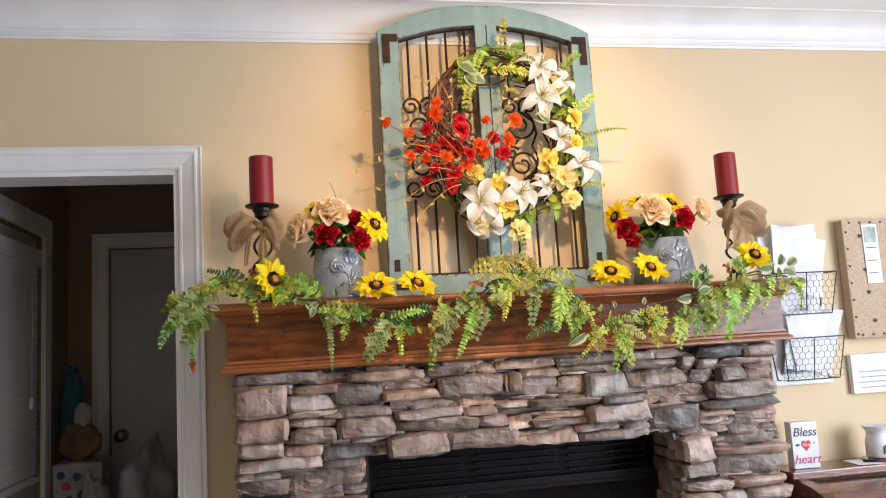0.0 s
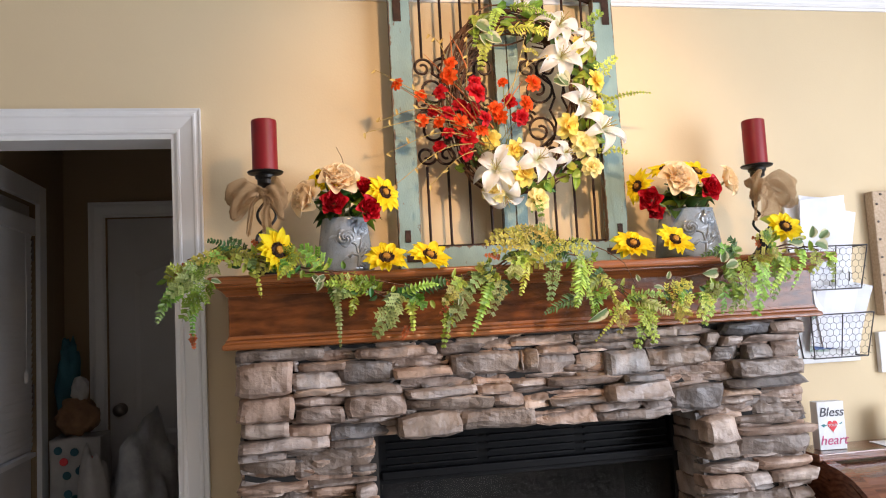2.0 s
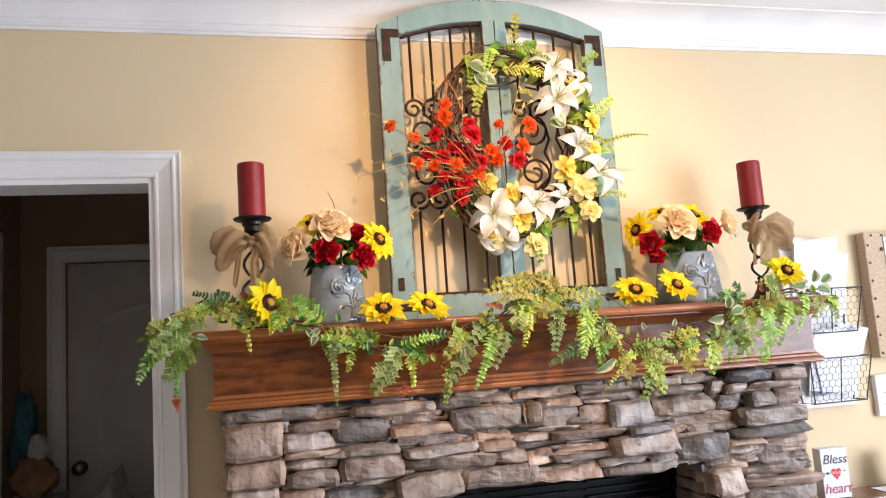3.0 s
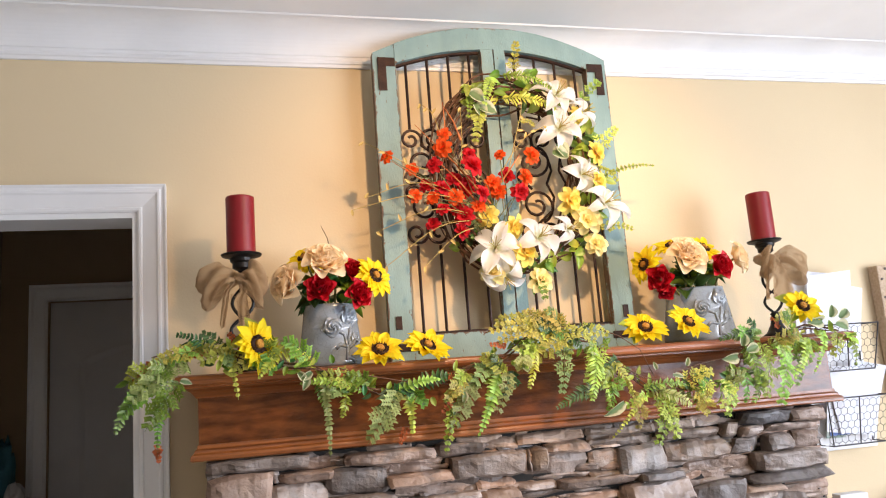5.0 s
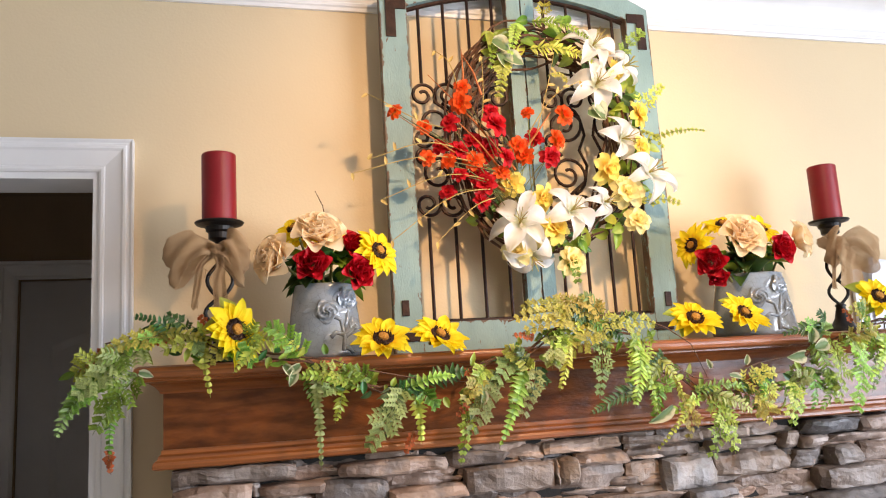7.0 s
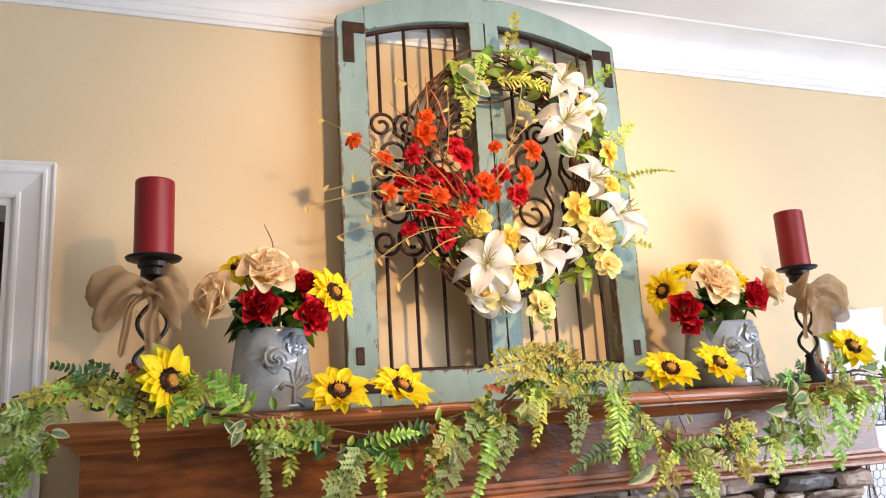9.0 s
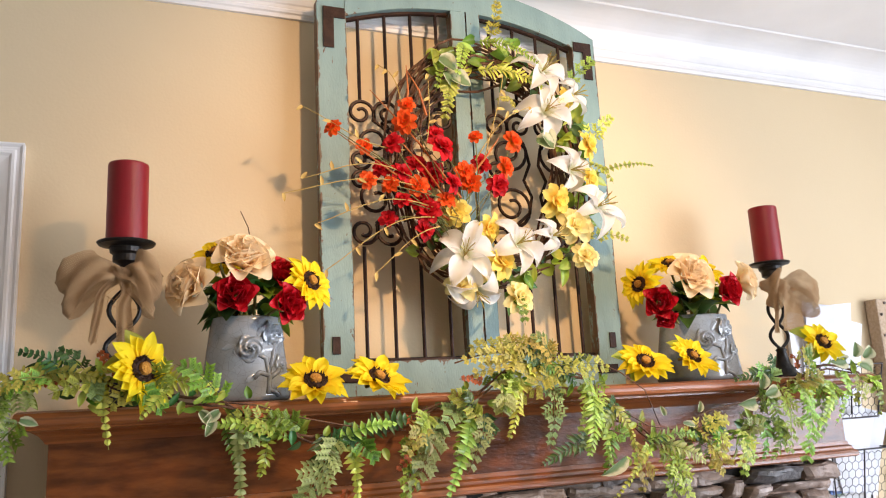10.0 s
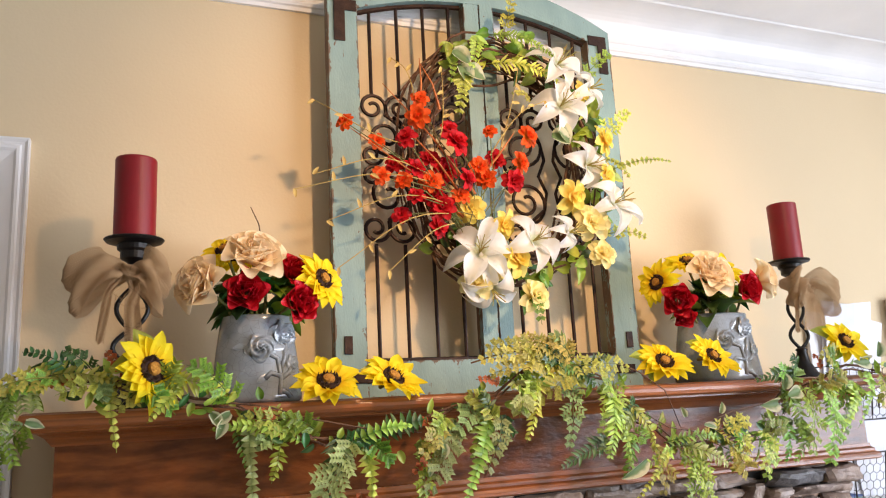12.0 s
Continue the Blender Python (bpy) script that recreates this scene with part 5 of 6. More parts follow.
def candlestick(x, y, flip):
    c = thing("candle_holder", "black iron candle holder with scrolled stem", "candle holder", (x, y, SZ + 0.001), group="candle holders")
    bm = bmesh.new()
    lathe(bm, [(0.042, 0), (0.042, 0.004), (0.03, 0.012), (0.017, 0.035), (0.011, 0.062), (0.014, 0.066), (0.008, 0.072)], 24)
    part("foot", bm, BLACKIRON, c, smooth=True)
    bm = bmesh.new()
    for sg in (-1, 1):
        tube(bm, [(sg * 0.003, 0, 0.07)] + [(sg * 0.026 * math.sin(i * math.pi / 8) + sg * 0.003, 0, 0.07 + 0.06 * i / 8) for i in range(1, 8)] + [(sg * 0.003, 0, 0.13)], 0.004, 8)
        tube(bm, [(sg * 0.003 + sg * 0.022 * math.sin(i * math.pi / 8), 0, 0.13 + 0.07 * i / 8) for i in range(9)], 0.004, 8)
    tube(bm, [(0, 0, 0.195), (0, 0, 0.25)], 0.007, 8)
    part("scrolled_stem", bm, BLACKIRON, c)
    bm = bmesh.new()
    lathe(bm, [(0.008, 0.235), (0.010, 0.243), (0.022, 0.25), (0.022, 0.262), (0.027, 0.266), (0.028, 0.274), (0.012, 0.276)], 24)
    part("cup", bm, BLACKIRON, c, smooth=False)
    bm = bmesh.new()
    lathe(bm, [(0.012, 0.2745), (0.03, 0.2745), (0.046, 0.279), (0.049, 0.283), (0.048, 0.2845), (0.03, 0.280), (0.01, 0.280)], 32)
    part("drip_plate", bm, BLACKIRON, c, "black iron dish")
    can = thing("pillar_candle", "unlit dark red pillar candle on iron holder", "candle", (x, y, SZ + 0.2815), group="candles")
    bm = bmesh.new()
    h = 0.147
    lathe(bm, [(0.034, 0), (0.0345, 0.003), (0.0345, h - 0.004), (0.0335, h - 0.001), (0.031, h), (0.029, h - 0.003), (0.012, h - 0.005), (0.002, h - 0.005)], 72)
    part("wax", bm, WAX, can, smooth=False)
    bm = bmesh.new()
    tube(bm, [(0, 0, h - 0.006), (0.001, 0, h - 0.001)], 0.001, 5)
    part("wick", bm, PAPER, can)
    return c


candlestick(-0.165, 2.43, 1)
candlestick(1.335, 2.465, -1)


def bow(x, y, z, big, label, flare=0.05, drop=0.105, puff=0.0):
    b = thing("burlap_bow", label, "bow", (x, y, z), group="burlap bows")
    for s, r in ((-1, big[0]), (1, big[1])):
        bm = bmesh.new()
        ribbon(bm, [(s * 0.006, -0.004, 0.0), (s * 0.4 * r, -0.03, 0.012), (s * 0.85 * r, -0.03, -0.014), (s * r, -0.012, -0.034 + puff * s), (s * 0.8 * r, 0.012, -0.03 + puff * s), (s * 0.4 * r, 0.008, -0.01), (s * 0.006, 0.0, 0.0)], [0.022, 0.055, 0.078, 0.082, 0.075, 0.05, 0.02], wrinkle=0.009, across=(s * 0.25, 0.1, 1))
        part("loop", bm, BURLAP, b, "crumpled burlap loop")
    for pts, w in (([(0.0, -0.012, 0.0), (0.008, -0.022, -0.03), (0.004, -0.024, -0.06), (0.012, -0.02, -drop)], [0.02, 0.6 * flare, 0.8 * flare, flare]), ([(-0.004, -0.008, 0.0), (-0.03, -0.018, -0.03), (-0.036, -0.016, -0.07), (-0.042, -0.016, -0.115)], [0.012, 0.013, 0.014, 0.014])):
        bm = bmesh.new()
        ribbon(bm, pts, w, wrinkle=0.004, across=(1, 0.2, 0))
        part("tail", bm, BURLAP, b, "frayed burlap tail")
    bm = bmesh.new()
    ribbon(bm, [(-0.014, -0.002, 0.002), (-0.01, -0.022, 0.0), (0.01, -0.022, -0.002), (0.014, -0.002, 0.002)], [0.03, 0.026, 0.026, 0.03], wrinkle=0.003)
    part("knot", bm, BURLAP, b)
    bm = bmesh.new()
    for i in range(30):
        p = Vector((random.uniform(-0.035, 0.03), -0.022, random.uniform(-0.06, 0.01)))
        tube(bm, [p, p + Vector((random.uniform(-0.02, 0.02), random.uniform(-0.012, 0.0), random.uniform(-0.02, 0.02)))], 0.0005, 3)
    tagged(part("frayed_threads", bm, BURLAP, b), kind="stuff")
    return b


bow(-0.170, 2.402, 1.834, (0.088, 0.054), "frayed burlap bow tied round the candle holder", 0.03, 0.14)
bow(1.328, 2.437, 1.835, (0.042, 0.095), "crumpled burlap bow tied round a candle holder", 0.085, 0.115, -0.008)

# ---- glazed jugs with bouquets ----
def glaze():
    m = mat("crackle_glaze", (0.29, 0.33, 0.365), 0.16, second=(0.18, 0.21, 0.24), scale=14, bump=0.03, coat=0.6)
    n, l = m.node_tree.nodes, m.node_tree.links
    b = n["Principled BSDF"]
    old = b.inputs["Base Color"].links[0].from_socket
    tc, vo, rp, mx = n.new("ShaderNodeTexCoord"), n.new("ShaderNodeTexVoronoi"), n.new("ShaderNodeValToRGB"), n.new("ShaderNodeMix")
    vo.feature = "DISTANCE_TO_EDGE"
    vo.inputs["Scale"].default_value = 75
    l.new(tc.outputs["Object"], vo.inputs["Vector"])
    l.new(vo.outputs["Distance"], rp.inputs[0])
    rp.color_ramp.elements[0].position, rp.color_ramp.elements[1].position = 0.008, 0.03
    rp.color_ramp.elements[0].color, rp.color_ramp.elements[1].color = (0.62, 0.62, 0.62, 1), (1, 1, 1, 1)
    mx.data_type, mx.blend_type = "RGBA", "MULTIPLY"
    mx.inputs["Factor"].default_value = 0.6
    l.new(old, mx.inputs["A"])
    l.new(rp.outputs[0], mx.inputs["B"])
    l.new(mx.outputs["Result"], b.inputs["Base Color"])
    return m


GLAZE = glaze()


def jug(x, y, turn, k, kx=1.0):
    j = thing("ceramic_jug", "blue grey crackle glazed jug with raised roses", "jug", (x, y, SZ + 0.001), turn, "glazed jugs")
    prof = [(0.070, 0), (0.0735, 0.004), (0.0745, 0.012), (0.0705, 0.05), (0.066, 0.09), (0.0615, 0.125), (0.0585, 0.145), (0.0585, 0.152), (0.056, 0.154), (0.053, 0.150), (0.053, 0.08), (0.02, 0.078)]
    bm = bmesh.new()
    lathe(bm, [(r * k, z) for r, z in prof], 48)
    for v in bm.verts:
        v.co.y *= 0.86
        v.co.x *= kx
    ob = part("body", bm, GLAZE, j, smooth=True)
    rad = lambda z: (0.0755 - 0.0165 * z / 0.15) * k

    def on(a, z, out=0.0):
        r = rad(z) + out
        return Vector((kx * r * math.sin(a), -0.86 * r * math.cos(a), z))
    for a, z, s in ((-0.10, 0.092, 0.026), (0.62, 0.118, 0.026), (0.80, 0.066, 0.017)):
        bm = bmesh.new()
        nrm = Vector((math.sin(a), -math.cos(a), 0))
        m = Matrix.Translation(on(a, z, -0.001)) @ nrm.to_track_quat("Z", "Y").to_matrix().to_4x4()
        steps, rows = 40, []
        for q in range(9):
            t = q / 8
            rows.append([bm.verts.new(m @ Vector((s * t * (1 + 0.10 * t * math.cos(5 * (i * 2 * math.pi / steps) + 1.1 * q)) * math.cos(i * 2 * math.pi / steps), s * t * (1 + 0.10 * t * math.cos(5 * (i * 2 * math.pi / steps) + 1.1 * q)) * math.sin(i * 2 * math.pi / steps), s * (0.46 * (1 - t * t) + 0.17 * math.sin(i * 2 * math.pi / steps * 3 + 15 * t)) * (1 if t < 0.95 else 0)))) for i in range(steps)])
        for u, v in zip(rows, rows[1:]):
            for i in range(steps):
                bm.faces.new((u[i], u[(i + 1) % steps], v[(i + 1) % steps], v[i]))
        bmesh.ops.remove_doubles(bm, verts=bm.verts[:], dist=0.0001)
        part("relief_rose", bm, GLAZE, j, "raised glazed rose", True)
    bm = bmesh.new()
    for path in (((0.3, 0.012), (0.36, 0.04), (0.3, 0.075), (0.0, 0.085)), ((0.34, 0.05), (0.5, 0.075), (0.6, 0.11)), ((0.36, 0.04), (0.6, 0.05), (0.76, 0.065)), ((0.34, 0.045), (0.12, 0.05), (-0.02, 0.04)), ((0.31, 0.02), (0.5, 0.015), (0.58, 0.008))):
        tube(bm, [on(a, z, 0.001) for a, z in path], 0.0046, 6)
    for a, z, d in ((-0.42, 0.098, 3.3), (0.12, 0.115, 0.9), (0.25, 0.09, 0.2), (0.75, 0.10, 0.6), (0.08, 0.045, 3.6), (0.6, 0.03, -0.6), (-0.3, 0.065, 3.8)):
        nrm = Vector((math.sin(a), -math.cos(a), 0))
        petal(bm, Matrix.Translation(on(a, z, 0.0015)) @ nrm.to_track_quat("Z", "Y").to_matrix().to_4x4() @ rot_z(d), 0.027, 0.015, 0.12, -0.1, -0.2, 0.85, 4, 2)
    part("relief_stem", bm, GLAZE, j, "raised glazed stems and leaves", True)
    return j


def bouquet(x, y, flowers, label):
    b = thing("flower_bouquet", label, "bouquet", (x, y, SZ + 0.15), group="bouquets")
    for kind, dx, dy, dz, r, yaw, pitch in flowers:
        if kind == "s":
            ob = sunflower("sunflower", facing(dx, dy, dz, yaw, pitch, random.uniform(0, 90)), r, b)
        else:
            bm = bmesh.new()
            rose(bm, Matrix(), r * (1.15 if kind == "c" else 1.18), 5 if kind == "c" else 4)
            ob = part("cream_rose" if kind == "c" else "red_rose", bm, P_CREAM if kind == "c" else P_RED, b, "cream silk rose" if kind == "c" else "dark red silk rose", True)
            ob.matrix_local = facing(dx, dy, dz, yaw, pitch, random.uniform(0, 360))
        bm = bmesh.new()
        tube(bm, [(dx * 0.25, dy * 0.25, -0.06), (dx * 0.6, dy * 0.5, dz * 0.4), (dx, dy + 0.004, dz)], 0.003, 6)
        part("flower_stem", bm, STEM, b)
    for i in range(46):
        a = random.uniform(0, 6.28)
        bm = bmesh.new()
        leaf(bm, Matrix.Translation((0.035 * math.cos(a), 0.03 * math.sin(a), random.uniform(0.0, 0.065))) @ rot_z(a) @ Matrix.Rotation(random.uniform(-0.9, 0.3), 4, "Y"), random.uniform(0.045, 0.08), random.uniform(0.036, 0.056), 0.3, -0.4)
        part("leaf", bm, G_DARK if i % 4 else G_FERN, b, "", True)
    return b


jug(0.045, 2.468, 6, 1.04, 1.05)
bouquet(0.052, 2.468, [("c", -0.02, -0.062, 0.100, 0.052, 5, 35), ("c", -0.104, -0.05, 0.055, 0.048, -45, 20), ("r", -0.036, -0.075, 0.038, 0.042, -5, 5), ("r", 0.05, -0.07, 0.02, 0.042, 25, 0), ("s", 0.102, -0.05, 0.066, 0.058, 35, 25), ("s", -0.06, 0.0, 0.125, 0.055, -30, 60), ("r", 0.05, -0.03, 0.075, 0.04, 20, 30), ("s", 0.02, 0.03, 0.11, 0.05, 10, 70), ("s", -0.03, 0.045, 0.12, 0.05, -30, 60)],
        "silk bouquet of cream and red roses with sunflowers")
bm = bmesh.new()
tube(bm, [(0.04, 2.45, 1.87), (0.05, 2.44, 1.91), (0.045, 2.435, 1.935), (0.03, 2.43, 1.965)], 0.0016, 5, 0.5)
tagged(part("twig", bm, TWIG), "thin dry brown twig standing in the bouquet", "twig")
jug(1.095, 2.485, -12, 1.06, 1.32)
bouquet(1.095, 2.485, [("c", -0.058, -0.07, 0.085, 0.054, 0, 20), ("r", 0.03, -0.075, 0.054, 0.044, 10, 5), ("r", -0.14, -0.06, 0.03, 0.044, -35, -5), ("s", -0.06, -0.01, 0.125, 0.058, -15, 65), ("s", 0.03, -0.02, 0.115, 0.055, 20, 45), ("c", 0.108, -0.05, 0.080, 0.046, 55, 25), ("s", -0.16, -0.025, 0.075, 0.055, -72, 42), ("r", -0.125, -0.055, 0.0, 0.03, -20, -30), ("s", 0.06, 0.03, 0.11, 0.05, 20, 60)],
        "silk bouquet of cream and red roses with sunflowers")

# ---- wall pockets, boards and desk beside the fireplace ----
org = thing("wall_organizer", "black wire two pocket wall file stuffed with papers", "wall file", (1.515, WY - 0.002, 1.26))
part("backboard", boxes((0, 0.23, -0.012, 0, 0, 0.53), bevel=0.003), WHITEW, org, "white painted board")
for z0, h in ((0.02, 0.14), (0.24, 0.14)):
    bm = bmesh.new()
    w0, w1, dp = 0.018, 0.0, 0.095
    top = [(w1, -0.014, z0 + h), (w1, -dp, z0 + h), (0.23 - w1, -dp, z0 + h), (0.23 - w1, -0.014, z0 + h)]
    bot = [(w0, -0.014, z0), (w0, -dp * 0.75, z0), (0.23 - w0, -dp * 0.75, z0), (0.23 - w0, -0.014, z0)]
    tube(bm, top, 0.0022, 6)
    tube(bm, bot, 0.0022, 6)
    for a, b in zip(top, bot):
        tube(bm, [a, b], 0.002, 6)
    tube(bm, [(0.115, -dp, z0 + h), (0.115, -dp * 0.75, z0)], 0.002, 6)
    part("basket_frame", bm, WIRE, org, "black wire")
    bm = bmesh.new()
    hx = 0.0135
    for r in range(int(h / (hx * 1.5)) + 1):
        for c in range(int(0.23 / (hx * 1.732)) + 1):
            cx, cz = hx * 1.732 * (c + 0.5 * (r % 2)), hx * 1.5 * r
            for k in range(3):
                a0, a1 = radians(60 * k + 30), radians(60 * k + 90)
                seg = []
                for a in (a0, a1):
                    x, q = cx + hx * math.cos(a), cz + hx * math.sin(a)
                    seg.append((min(0.228, max(0.003, x)), -dp * (0.75 + 0.25 * min(1, max(0, q / h))) - 0.001, z0 + min(h, max(0, q))))
                if (Vector(seg[0]) - Vector(seg[1])).length > 0.003:
                    tube(bm, seg, 0.0008, 3)
    part("chicken_wire", bm, WIRE, org, "hexagonal black wire mesh")
for i, (x, z, w, h, a, mt) in enumerate(((0.02, 0.30, 0.15, 0.26, 6, PAPER), (0.05, 0.29, 0.16, 0.25, -4, PAPER), (0.07, 0.32, 0.14, 0.2, 10, PAPER), (0.03, 0.06, 0.15, 0.20, 8, PAPER), (0.07, 0.05, 0.15, 0.19, -8, PAPER), (0.035, 0.04, 0.08, 0.13, 3, GREENP), (0.05, 0.045, 0.09, 0.145, 0, BLUEP), (0.09, 0.06, 0.12, 0.22, 14, PAPER))):
    bm = boxes((0, w, -0.001, 0.001, 0, h))
    bmesh.ops.subdivide_edges(bm, edges=bm.edges[:], cuts=4, use_grid_fill=True)
    for v in bm.verts:
        v.co.y += 0.006 * math.sin(v.co.x * 30 + i) + 0.03 * (v.co.z / h) ** 2 * (1 if i % 2 else 0.3) * -1
    ob = part("paper_sheet", bm, mt)
    ob.matrix_world = pose(1.515 + x, WY - 0.02 - 0.0065 * (i % 5), 1.26 + z, 0, a, 0)
    tagged(ob, "loose white letter standing in the wire pocket" if mt is PAPER else "printed folder standing in the wire pocket", "paper", "papers in the wall file")

pin = thing("pin_board", "tan burlap pin board with nail head trim", "pin board", (1.83, WY - 0.002, 1.405))
part("panel", boxes((0, 0.6, -0.04, 0, 0, 0.42), bevel=0.005), CORK, pin)
for i in range(14):
    for x, z in ((0.012, 0.015 + i * 0.03), (0.03 + i * 0.042, 0.012), (0.03 + i * 0.042, 0.408)):
        if (x == 0.012 and i % 2) or i > 12:
            continue
        bm = bmesh.new()
        bmesh.ops.create_uvsphere(bm, u_segments=8, v_segments=5, radius=0.0045)
        nail = part("nail_head", bm, NICKEL, pin, "dull metal nail head")
        nail.location = (x, -0.041, z)
for x, z in ((0.065, 0.36), (0.07, 0.24), (0.075, 0.16), (0.085, 0.06), (0.19, 0.3)):
    bm = bmesh.new()
    bmesh.ops.create_uvsphere(bm, u_segments=8, v_segments=5, radius=0.007)
    part("push_pin", bm, NICKEL, pin).location = (x, -0.042, z)
for x, z, w, h, a, img in ((0.075, 0.19, 0.06, 0.21, 2, 1), (0.14, 0.02, 0.12, 0.09, 0, 0)):
    s = thing("pinned_paper", "white printed slip pinned on the board", "paper", (1.83 + x, WY - 0.0445, 1.405 + z))
    part("sheet", boxes((0, w, -0.001, 0.0, 0, h)), PAPER, s)
    if img:
        part("print", boxes((0.006, w - 0.006, -0.002, -0.0012, h - 0.065, h - 0.008)), GREENP, s)
    for i in range(7 if img else 3):
        part("print_line", boxes((0.008, w * random.uniform(0.6, 0.9), -0.002, -0.0012, h - 0.085 - i * 0.015 if img else h - 0.02 - i * 0.02, h - 0.082 - i * 0.015 if img else h - 0.017 - i * 0.02)), PAPER if i % 3 else INK, s)

pl = thing("wall_plaque", "white wooden plaque with faded handwriting", "plaque", (1.815, WY - 0.002, 1.215))
part("board", boxes((0, 0.4, -0.02, 0, 0, 0.135), bevel=0.003), WHITEW, pl)
GREYP = mat("faded_ink", (0.42, 0.42, 0.44), 0.8)
for i in range(4):
    part("writing_line", boxes((0.025 + 0.006 * (i % 2), 0.3 - 0.03 * i, -0.0215, -0.0203, 0.072 - i * 0.018, 0.076 - i * 0.018)), GREYP, pl)

desk = thing("roll_top_desk", "dark cherry roll top desk against the wall", "desk", (1.46, 0, 0))
PR = [(2.60, 0.0), (2.60, 0.985), (2.47, 0.985), (2.44, 0.978), (2.38, 0.955), (2.31, 0.91), (2.25, 0.85), (2.20, 0.78), (2.06, 0.77), (2.04, 0.74), (2.04, 0.0)]
for x0, x1, mt in ((0.0, 0.03, 0), (1.2, 1.23, 0)):
    bm = bmesh.new()
    a = [bm.verts.new((x0, y, z)) for y, z in PR]
    b = [bm.verts.new((x1, y, z)) for y, z in PR]
    bm.faces.new(a)
    bm.faces.new(b[::-1])
    for i in range(len(PR)):
        bm.faces.new((a[i], a[(i + 1) % len(PR)], b[(i + 1) % len(PR)], b[i]))
    part("side_panel", bm, DESKW, desk)
lid = lambda t, o: (2.462 - (0.262 + o) * math.sin(t * 1.5), 0.772 + (0.200 + o) * math.cos(t * 1.5))
bm = bmesh.new()
for x0, x1, o in ((0.03, 1.2, -0.006), (-0.004, 0.034, 0.004), (1.196, 1.234, 0.004)):
    outline = [lid(i / 20, o) for i in range(21)] + [lid(i / 20, o - 0.016) for i in range(20, -1, -1)]
    a = [bm.verts.new((x0, y, z)) for y, z in outline]
    b = [bm.verts.new((x1, y, z)) for y, z in outline]
    for i in range(len(outline)):
        bm.faces.new((a[i], b[i], b[(i + 1) % len(outline)], a[(i + 1) % len(outline)]))
    for i in range(20):
        for r in (a, b):
            bm.faces.new((r[i], r[i + 1], r[40 - i], r[41 - i]))
part("curved_lid", bm, DESKW, desk, "smooth curved lid with raised rims")
part("top", boxes((-0.012, 1.24, 2.455, 2.605, 0.975, 1.0), bevel=0.004), DESKW, desk)
part("body", boxes((0.03, 1.2, 2.07, 2.595, 0.05, 0.76)), DESKW, desk)

# box sign with painted words
sg = thing("box_sign", "white box sign with painted words and red heart", "sign", (1.492, 2.505, 1.001), -6)
part("box", boxes((0, 0.088, 0, 0.04, 0, 0.148), bevel=0.002), WHITEW, sg)


def words(text, x, z, size, material, parent, slant=0.25):
    cu = bpy.data.curves.new("lettering", "FONT")
    cu.body, cu.size, cu.extrude, cu.shear, cu.align_x = text, size, 0.0004, slant, "CENTER"
    cu.materials.append(material)
    ob = new("lettering", cu)
    me = bpy.data.meshes.new_from_object(ob)
    bpy.data.objects.remove(ob)
    ob = new("lettering", me)
    ob.parent = parent
    ob.matrix_local = pose(x, -0.0012, z, 90)
    return ob


words("Bless", 0.044, 0.103, 0.04, INK, sg)
words("heart", 0.046, 0.016, 0.042, PINKP, sg)
bm = bmesh.new()
hp = [(0.016 * math.sin(t) ** 3, (13 * math.cos(t) - 5 * math.cos(2 * t) - 2 * math.cos(3 * t) - math.cos(4 * t)) * 0.00125) for t in [i * 2 * math.pi / 40 for i in range(40)]]
board(bm, [(0.046 + x, 0.074 + z) for x, z in hp], -0.0016, -0.0004)
part("heart", bm, REDP, sg, "red painted heart")
words("YOUR", 0.046, 0.072, 0.011, WHITEW, sg, 0).location.y = -0.0022
bm = bmesh.new()
board(bm, [(0.008, 0.076), (0.016, 0.080), (0.028, 0.076), (0.016, 0.070)], -0.0014, -0.0004)
part("arrow_feather", bm, TEALP, sg)
bm = bmesh.new()
board(bm, [(0.066, 0.078), (0.078, 0.084), (0.074, 0.077)], -0.0014, -0.0004)
part("arrow_head", bm, TEALP, sg)

# oil burner, paper and pen on the desk
ob = thing("oil_burner", "white ceramic oil burner with an arched opening", "oil burner", (1.82, 2.52, 1.012))
bm = bmesh.new()
rings = lathe(bm, [(0.036, 0), (0.04, 0.004), (0.041, 0.05), (0.034, 0.075), (0.034, 0.085), (0.046, 0.1), (0.048, 0.103), (0.044, 0.103), (0.03, 0.09), (0.01, 0.088)], 28)
part("body", bm, PORC, ob, smooth=True)
# Dark plate on the closed body, coloured as the shade inside the opening.
bm = bmesh.new()
board(bm, [(-0.014, 0.014), (0.014, 0.014), (0.014, 0.034), (0.009, 0.043), (0.0, 0.047), (-0.009, 0.043), (-0.014, 0.034)], -0.0425, -0.036)
part("opening", bm, mat("burner_shadow", (0.16, 0.12, 0.09), 0.9), ob, "dark plate painted as the arched opening's shade")
bm = bmesh.new()
lathe(bm, [(0.055, 0), (0.058, 0.003), (0.058, 0.008), (0.05, 0.010)], 28, pose(1.82, 2.52, 1.0005))
tagged(part("coaster", bm, DESKW), "round brown wooden coaster under the burner", "coaster")
note = part("note_paper", boxes((0, 0.14, 0, 0.10, 0, 0.001)), PAPER)
note.matrix_world = pose(1.70, 2.47, 1.0015, 0, 0, -8)
tagged(note, "sheet of white note paper on the desk", "paper")
pen = thing("pen", "slim black ballpoint pen lying on paper", "pen", (1.74, 2.50, 1.0075), -18)
bm = bmesh.new()
tube(bm, [(0, 0, 0), (0.10, 0, 0)], 0.0042, 10)
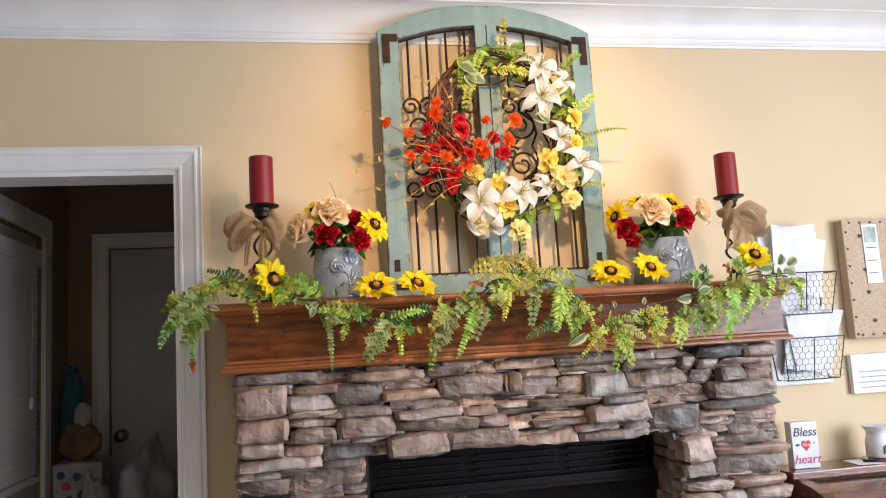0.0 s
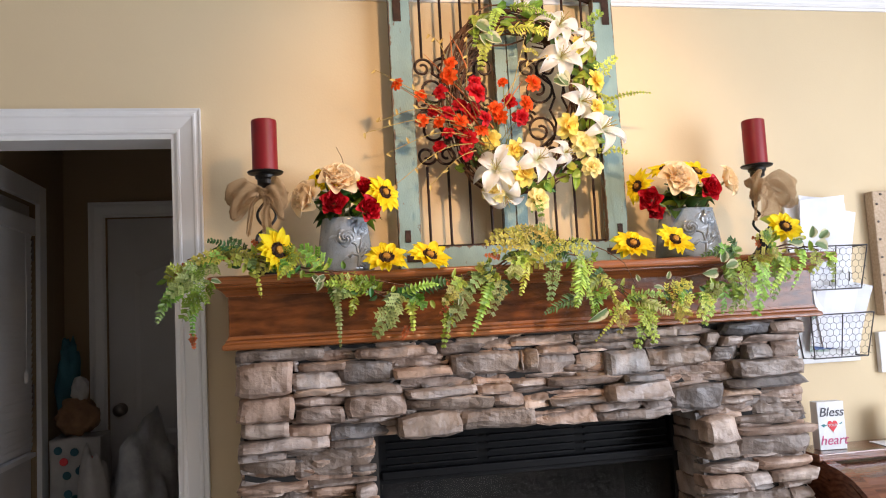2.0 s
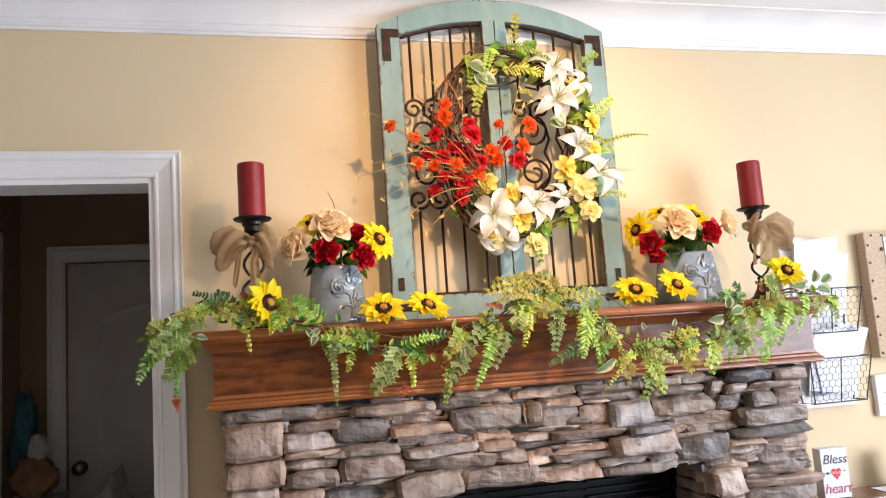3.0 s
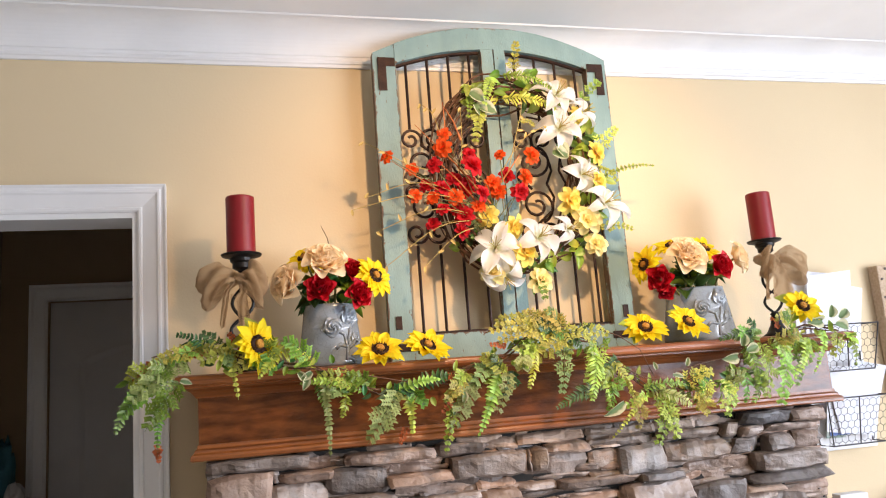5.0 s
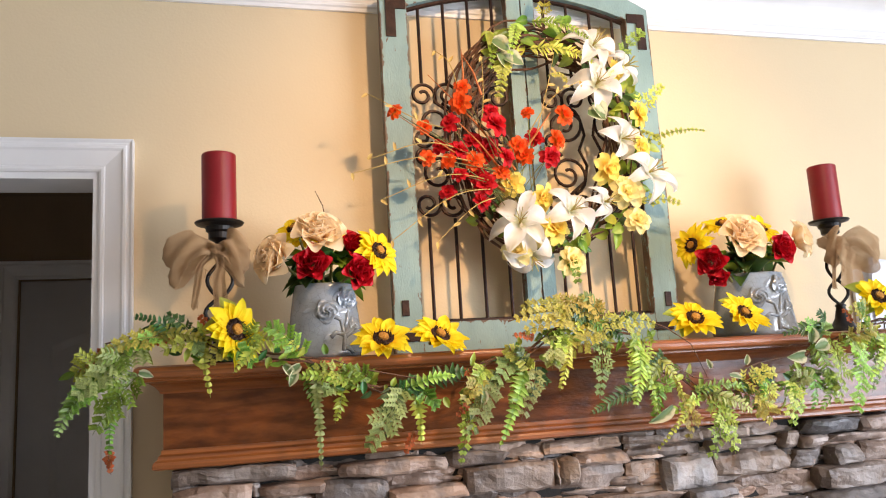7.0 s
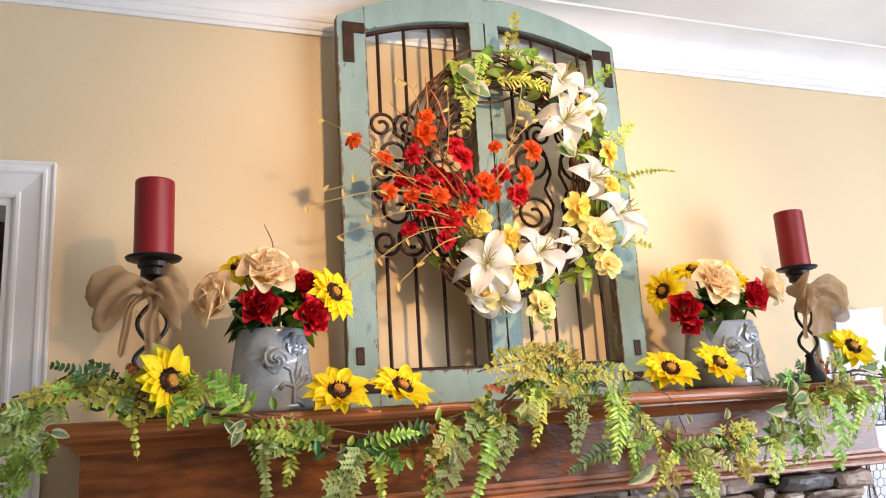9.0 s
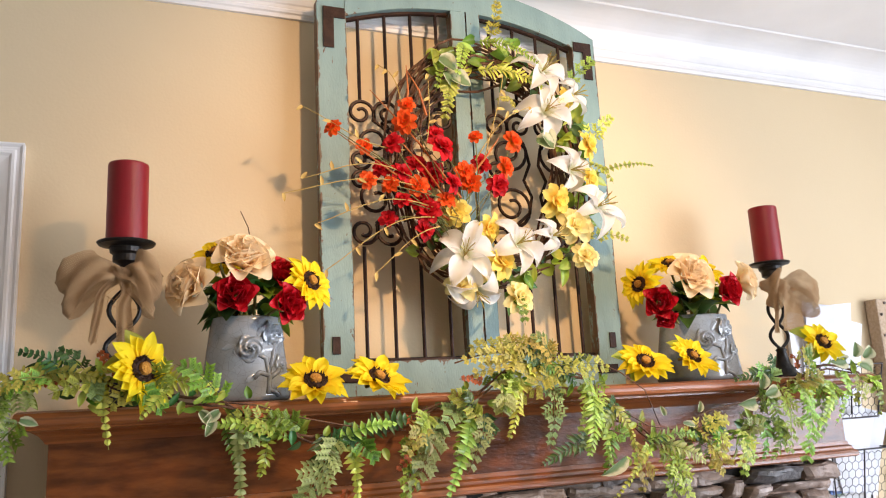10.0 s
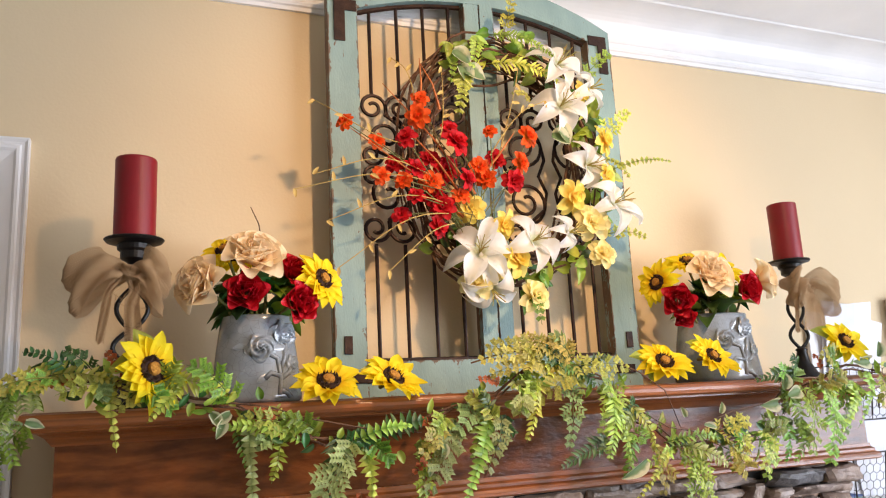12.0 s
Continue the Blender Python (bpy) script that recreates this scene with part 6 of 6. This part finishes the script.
tube(bm, [(0.10, 0, 0), (0.112, 0, 0)], 0.0042, 10, 0.2)
part("barrel", bm, BLACK, pen)
part("clip", boxes((0.005, 0.04, -0.0015, 0.0015, 0.004, 0.006)), NICKEL, pen)

# ---- things on the hall floor ----
PLASTIC = mat("cloudy_plastic", (0.42, 0.42, 0.42), 0.35, second=(0.22, 0.22, 0.23), scale=9, bump=0.5, fine=25)
DOTS = mat("dotted_cloth", (0.44, 0.42, 0.40), 0.8, second=(0.34, 0.32, 0.30), scale=10)
PLUSH = mat("tan_plush", (0.25, 0.14, 0.07), 0.95, second=(0.16, 0.08, 0.04), scale=14, bump=0.6, fine=120)
TEALC = mat("teal_cloth", (0.03, 0.12, 0.15), 0.8)


def lump(name, x, y, z, rx, ry, rz, material, label, category, rough=0.18, seed=0):
    bm = bmesh.new()
    bmesh.ops.create_icosphere(bm, subdivisions=4, radius=1)
    for v in bm.verts:
        k = 1 + rough * noise.fractal(v.co * 1.6 + Vector((seed, 0, 0)), 1.0, 2.0, 4)
        v.co = Vector((v.co.x * rx * k, v.co.y * ry * k, max(-0.85, v.co.z) * rz * k))
    low = min(v.co.z for v in bm.verts)
    for v in bm.verts:
        v.co.z -= low
    o = part(name, bm, material, None, "", True)
    o.location = (x, y, z)
    return tagged(o, label, category)


lump("plastic_bag", -0.76, 3.78, 0.0, 0.15, 0.16, 0.54, PLASTIC, "bulging cloudy plastic bag on the hall floor", "bag", 0.3, 3)
bag = thing("gift_bag", "tall white bag with red and teal dots on hall floor", "bag", (-1.03, 3.88, 0.0))
part("body", worn(boxes((-0.10, 0.10, -0.1, 0.1, 0, 1.06), bevel=0.01), 0.010, 0.05), DOTS, bag)
for i in range(26):
    bm = bmesh.new()
    lathe(bm, [(0.017, 0), (0.016, 0.003)], 12, pose(random.uniform(-0.085, 0.085), -0.106, random.uniform(0.5, 1.02), 90))
    part("dot", bm, random.choice((REDP, TEALP, TEALC)), bag)
lump("plush_toy", -1.03, 3.84, 1.062, 0.085, 0.06, 0.075, PLUSH, "brown plush toy on top of the dotted bag", "plush toy", 0.3, 8)
lump("folded_cloth", -1.09, 3.935, 1.062, 0.045, 0.04, 0.19, TEALC, "upright teal cloth bundle on the dotted bag", "cloth", 0.4, 5)
lump("soft_toy", -1.02, 3.845, 1.195, 0.035, 0.03, 0.06, DOTS, "small white soft toy on the brown plush", "soft toy", 0.3, 14)
lump("shopping_bag", -0.93, 3.66, 0.0, 0.085, 0.09, 0.51, DOTS, "white shopping bag standing on the hall floor", "bag", 0.22, 12)

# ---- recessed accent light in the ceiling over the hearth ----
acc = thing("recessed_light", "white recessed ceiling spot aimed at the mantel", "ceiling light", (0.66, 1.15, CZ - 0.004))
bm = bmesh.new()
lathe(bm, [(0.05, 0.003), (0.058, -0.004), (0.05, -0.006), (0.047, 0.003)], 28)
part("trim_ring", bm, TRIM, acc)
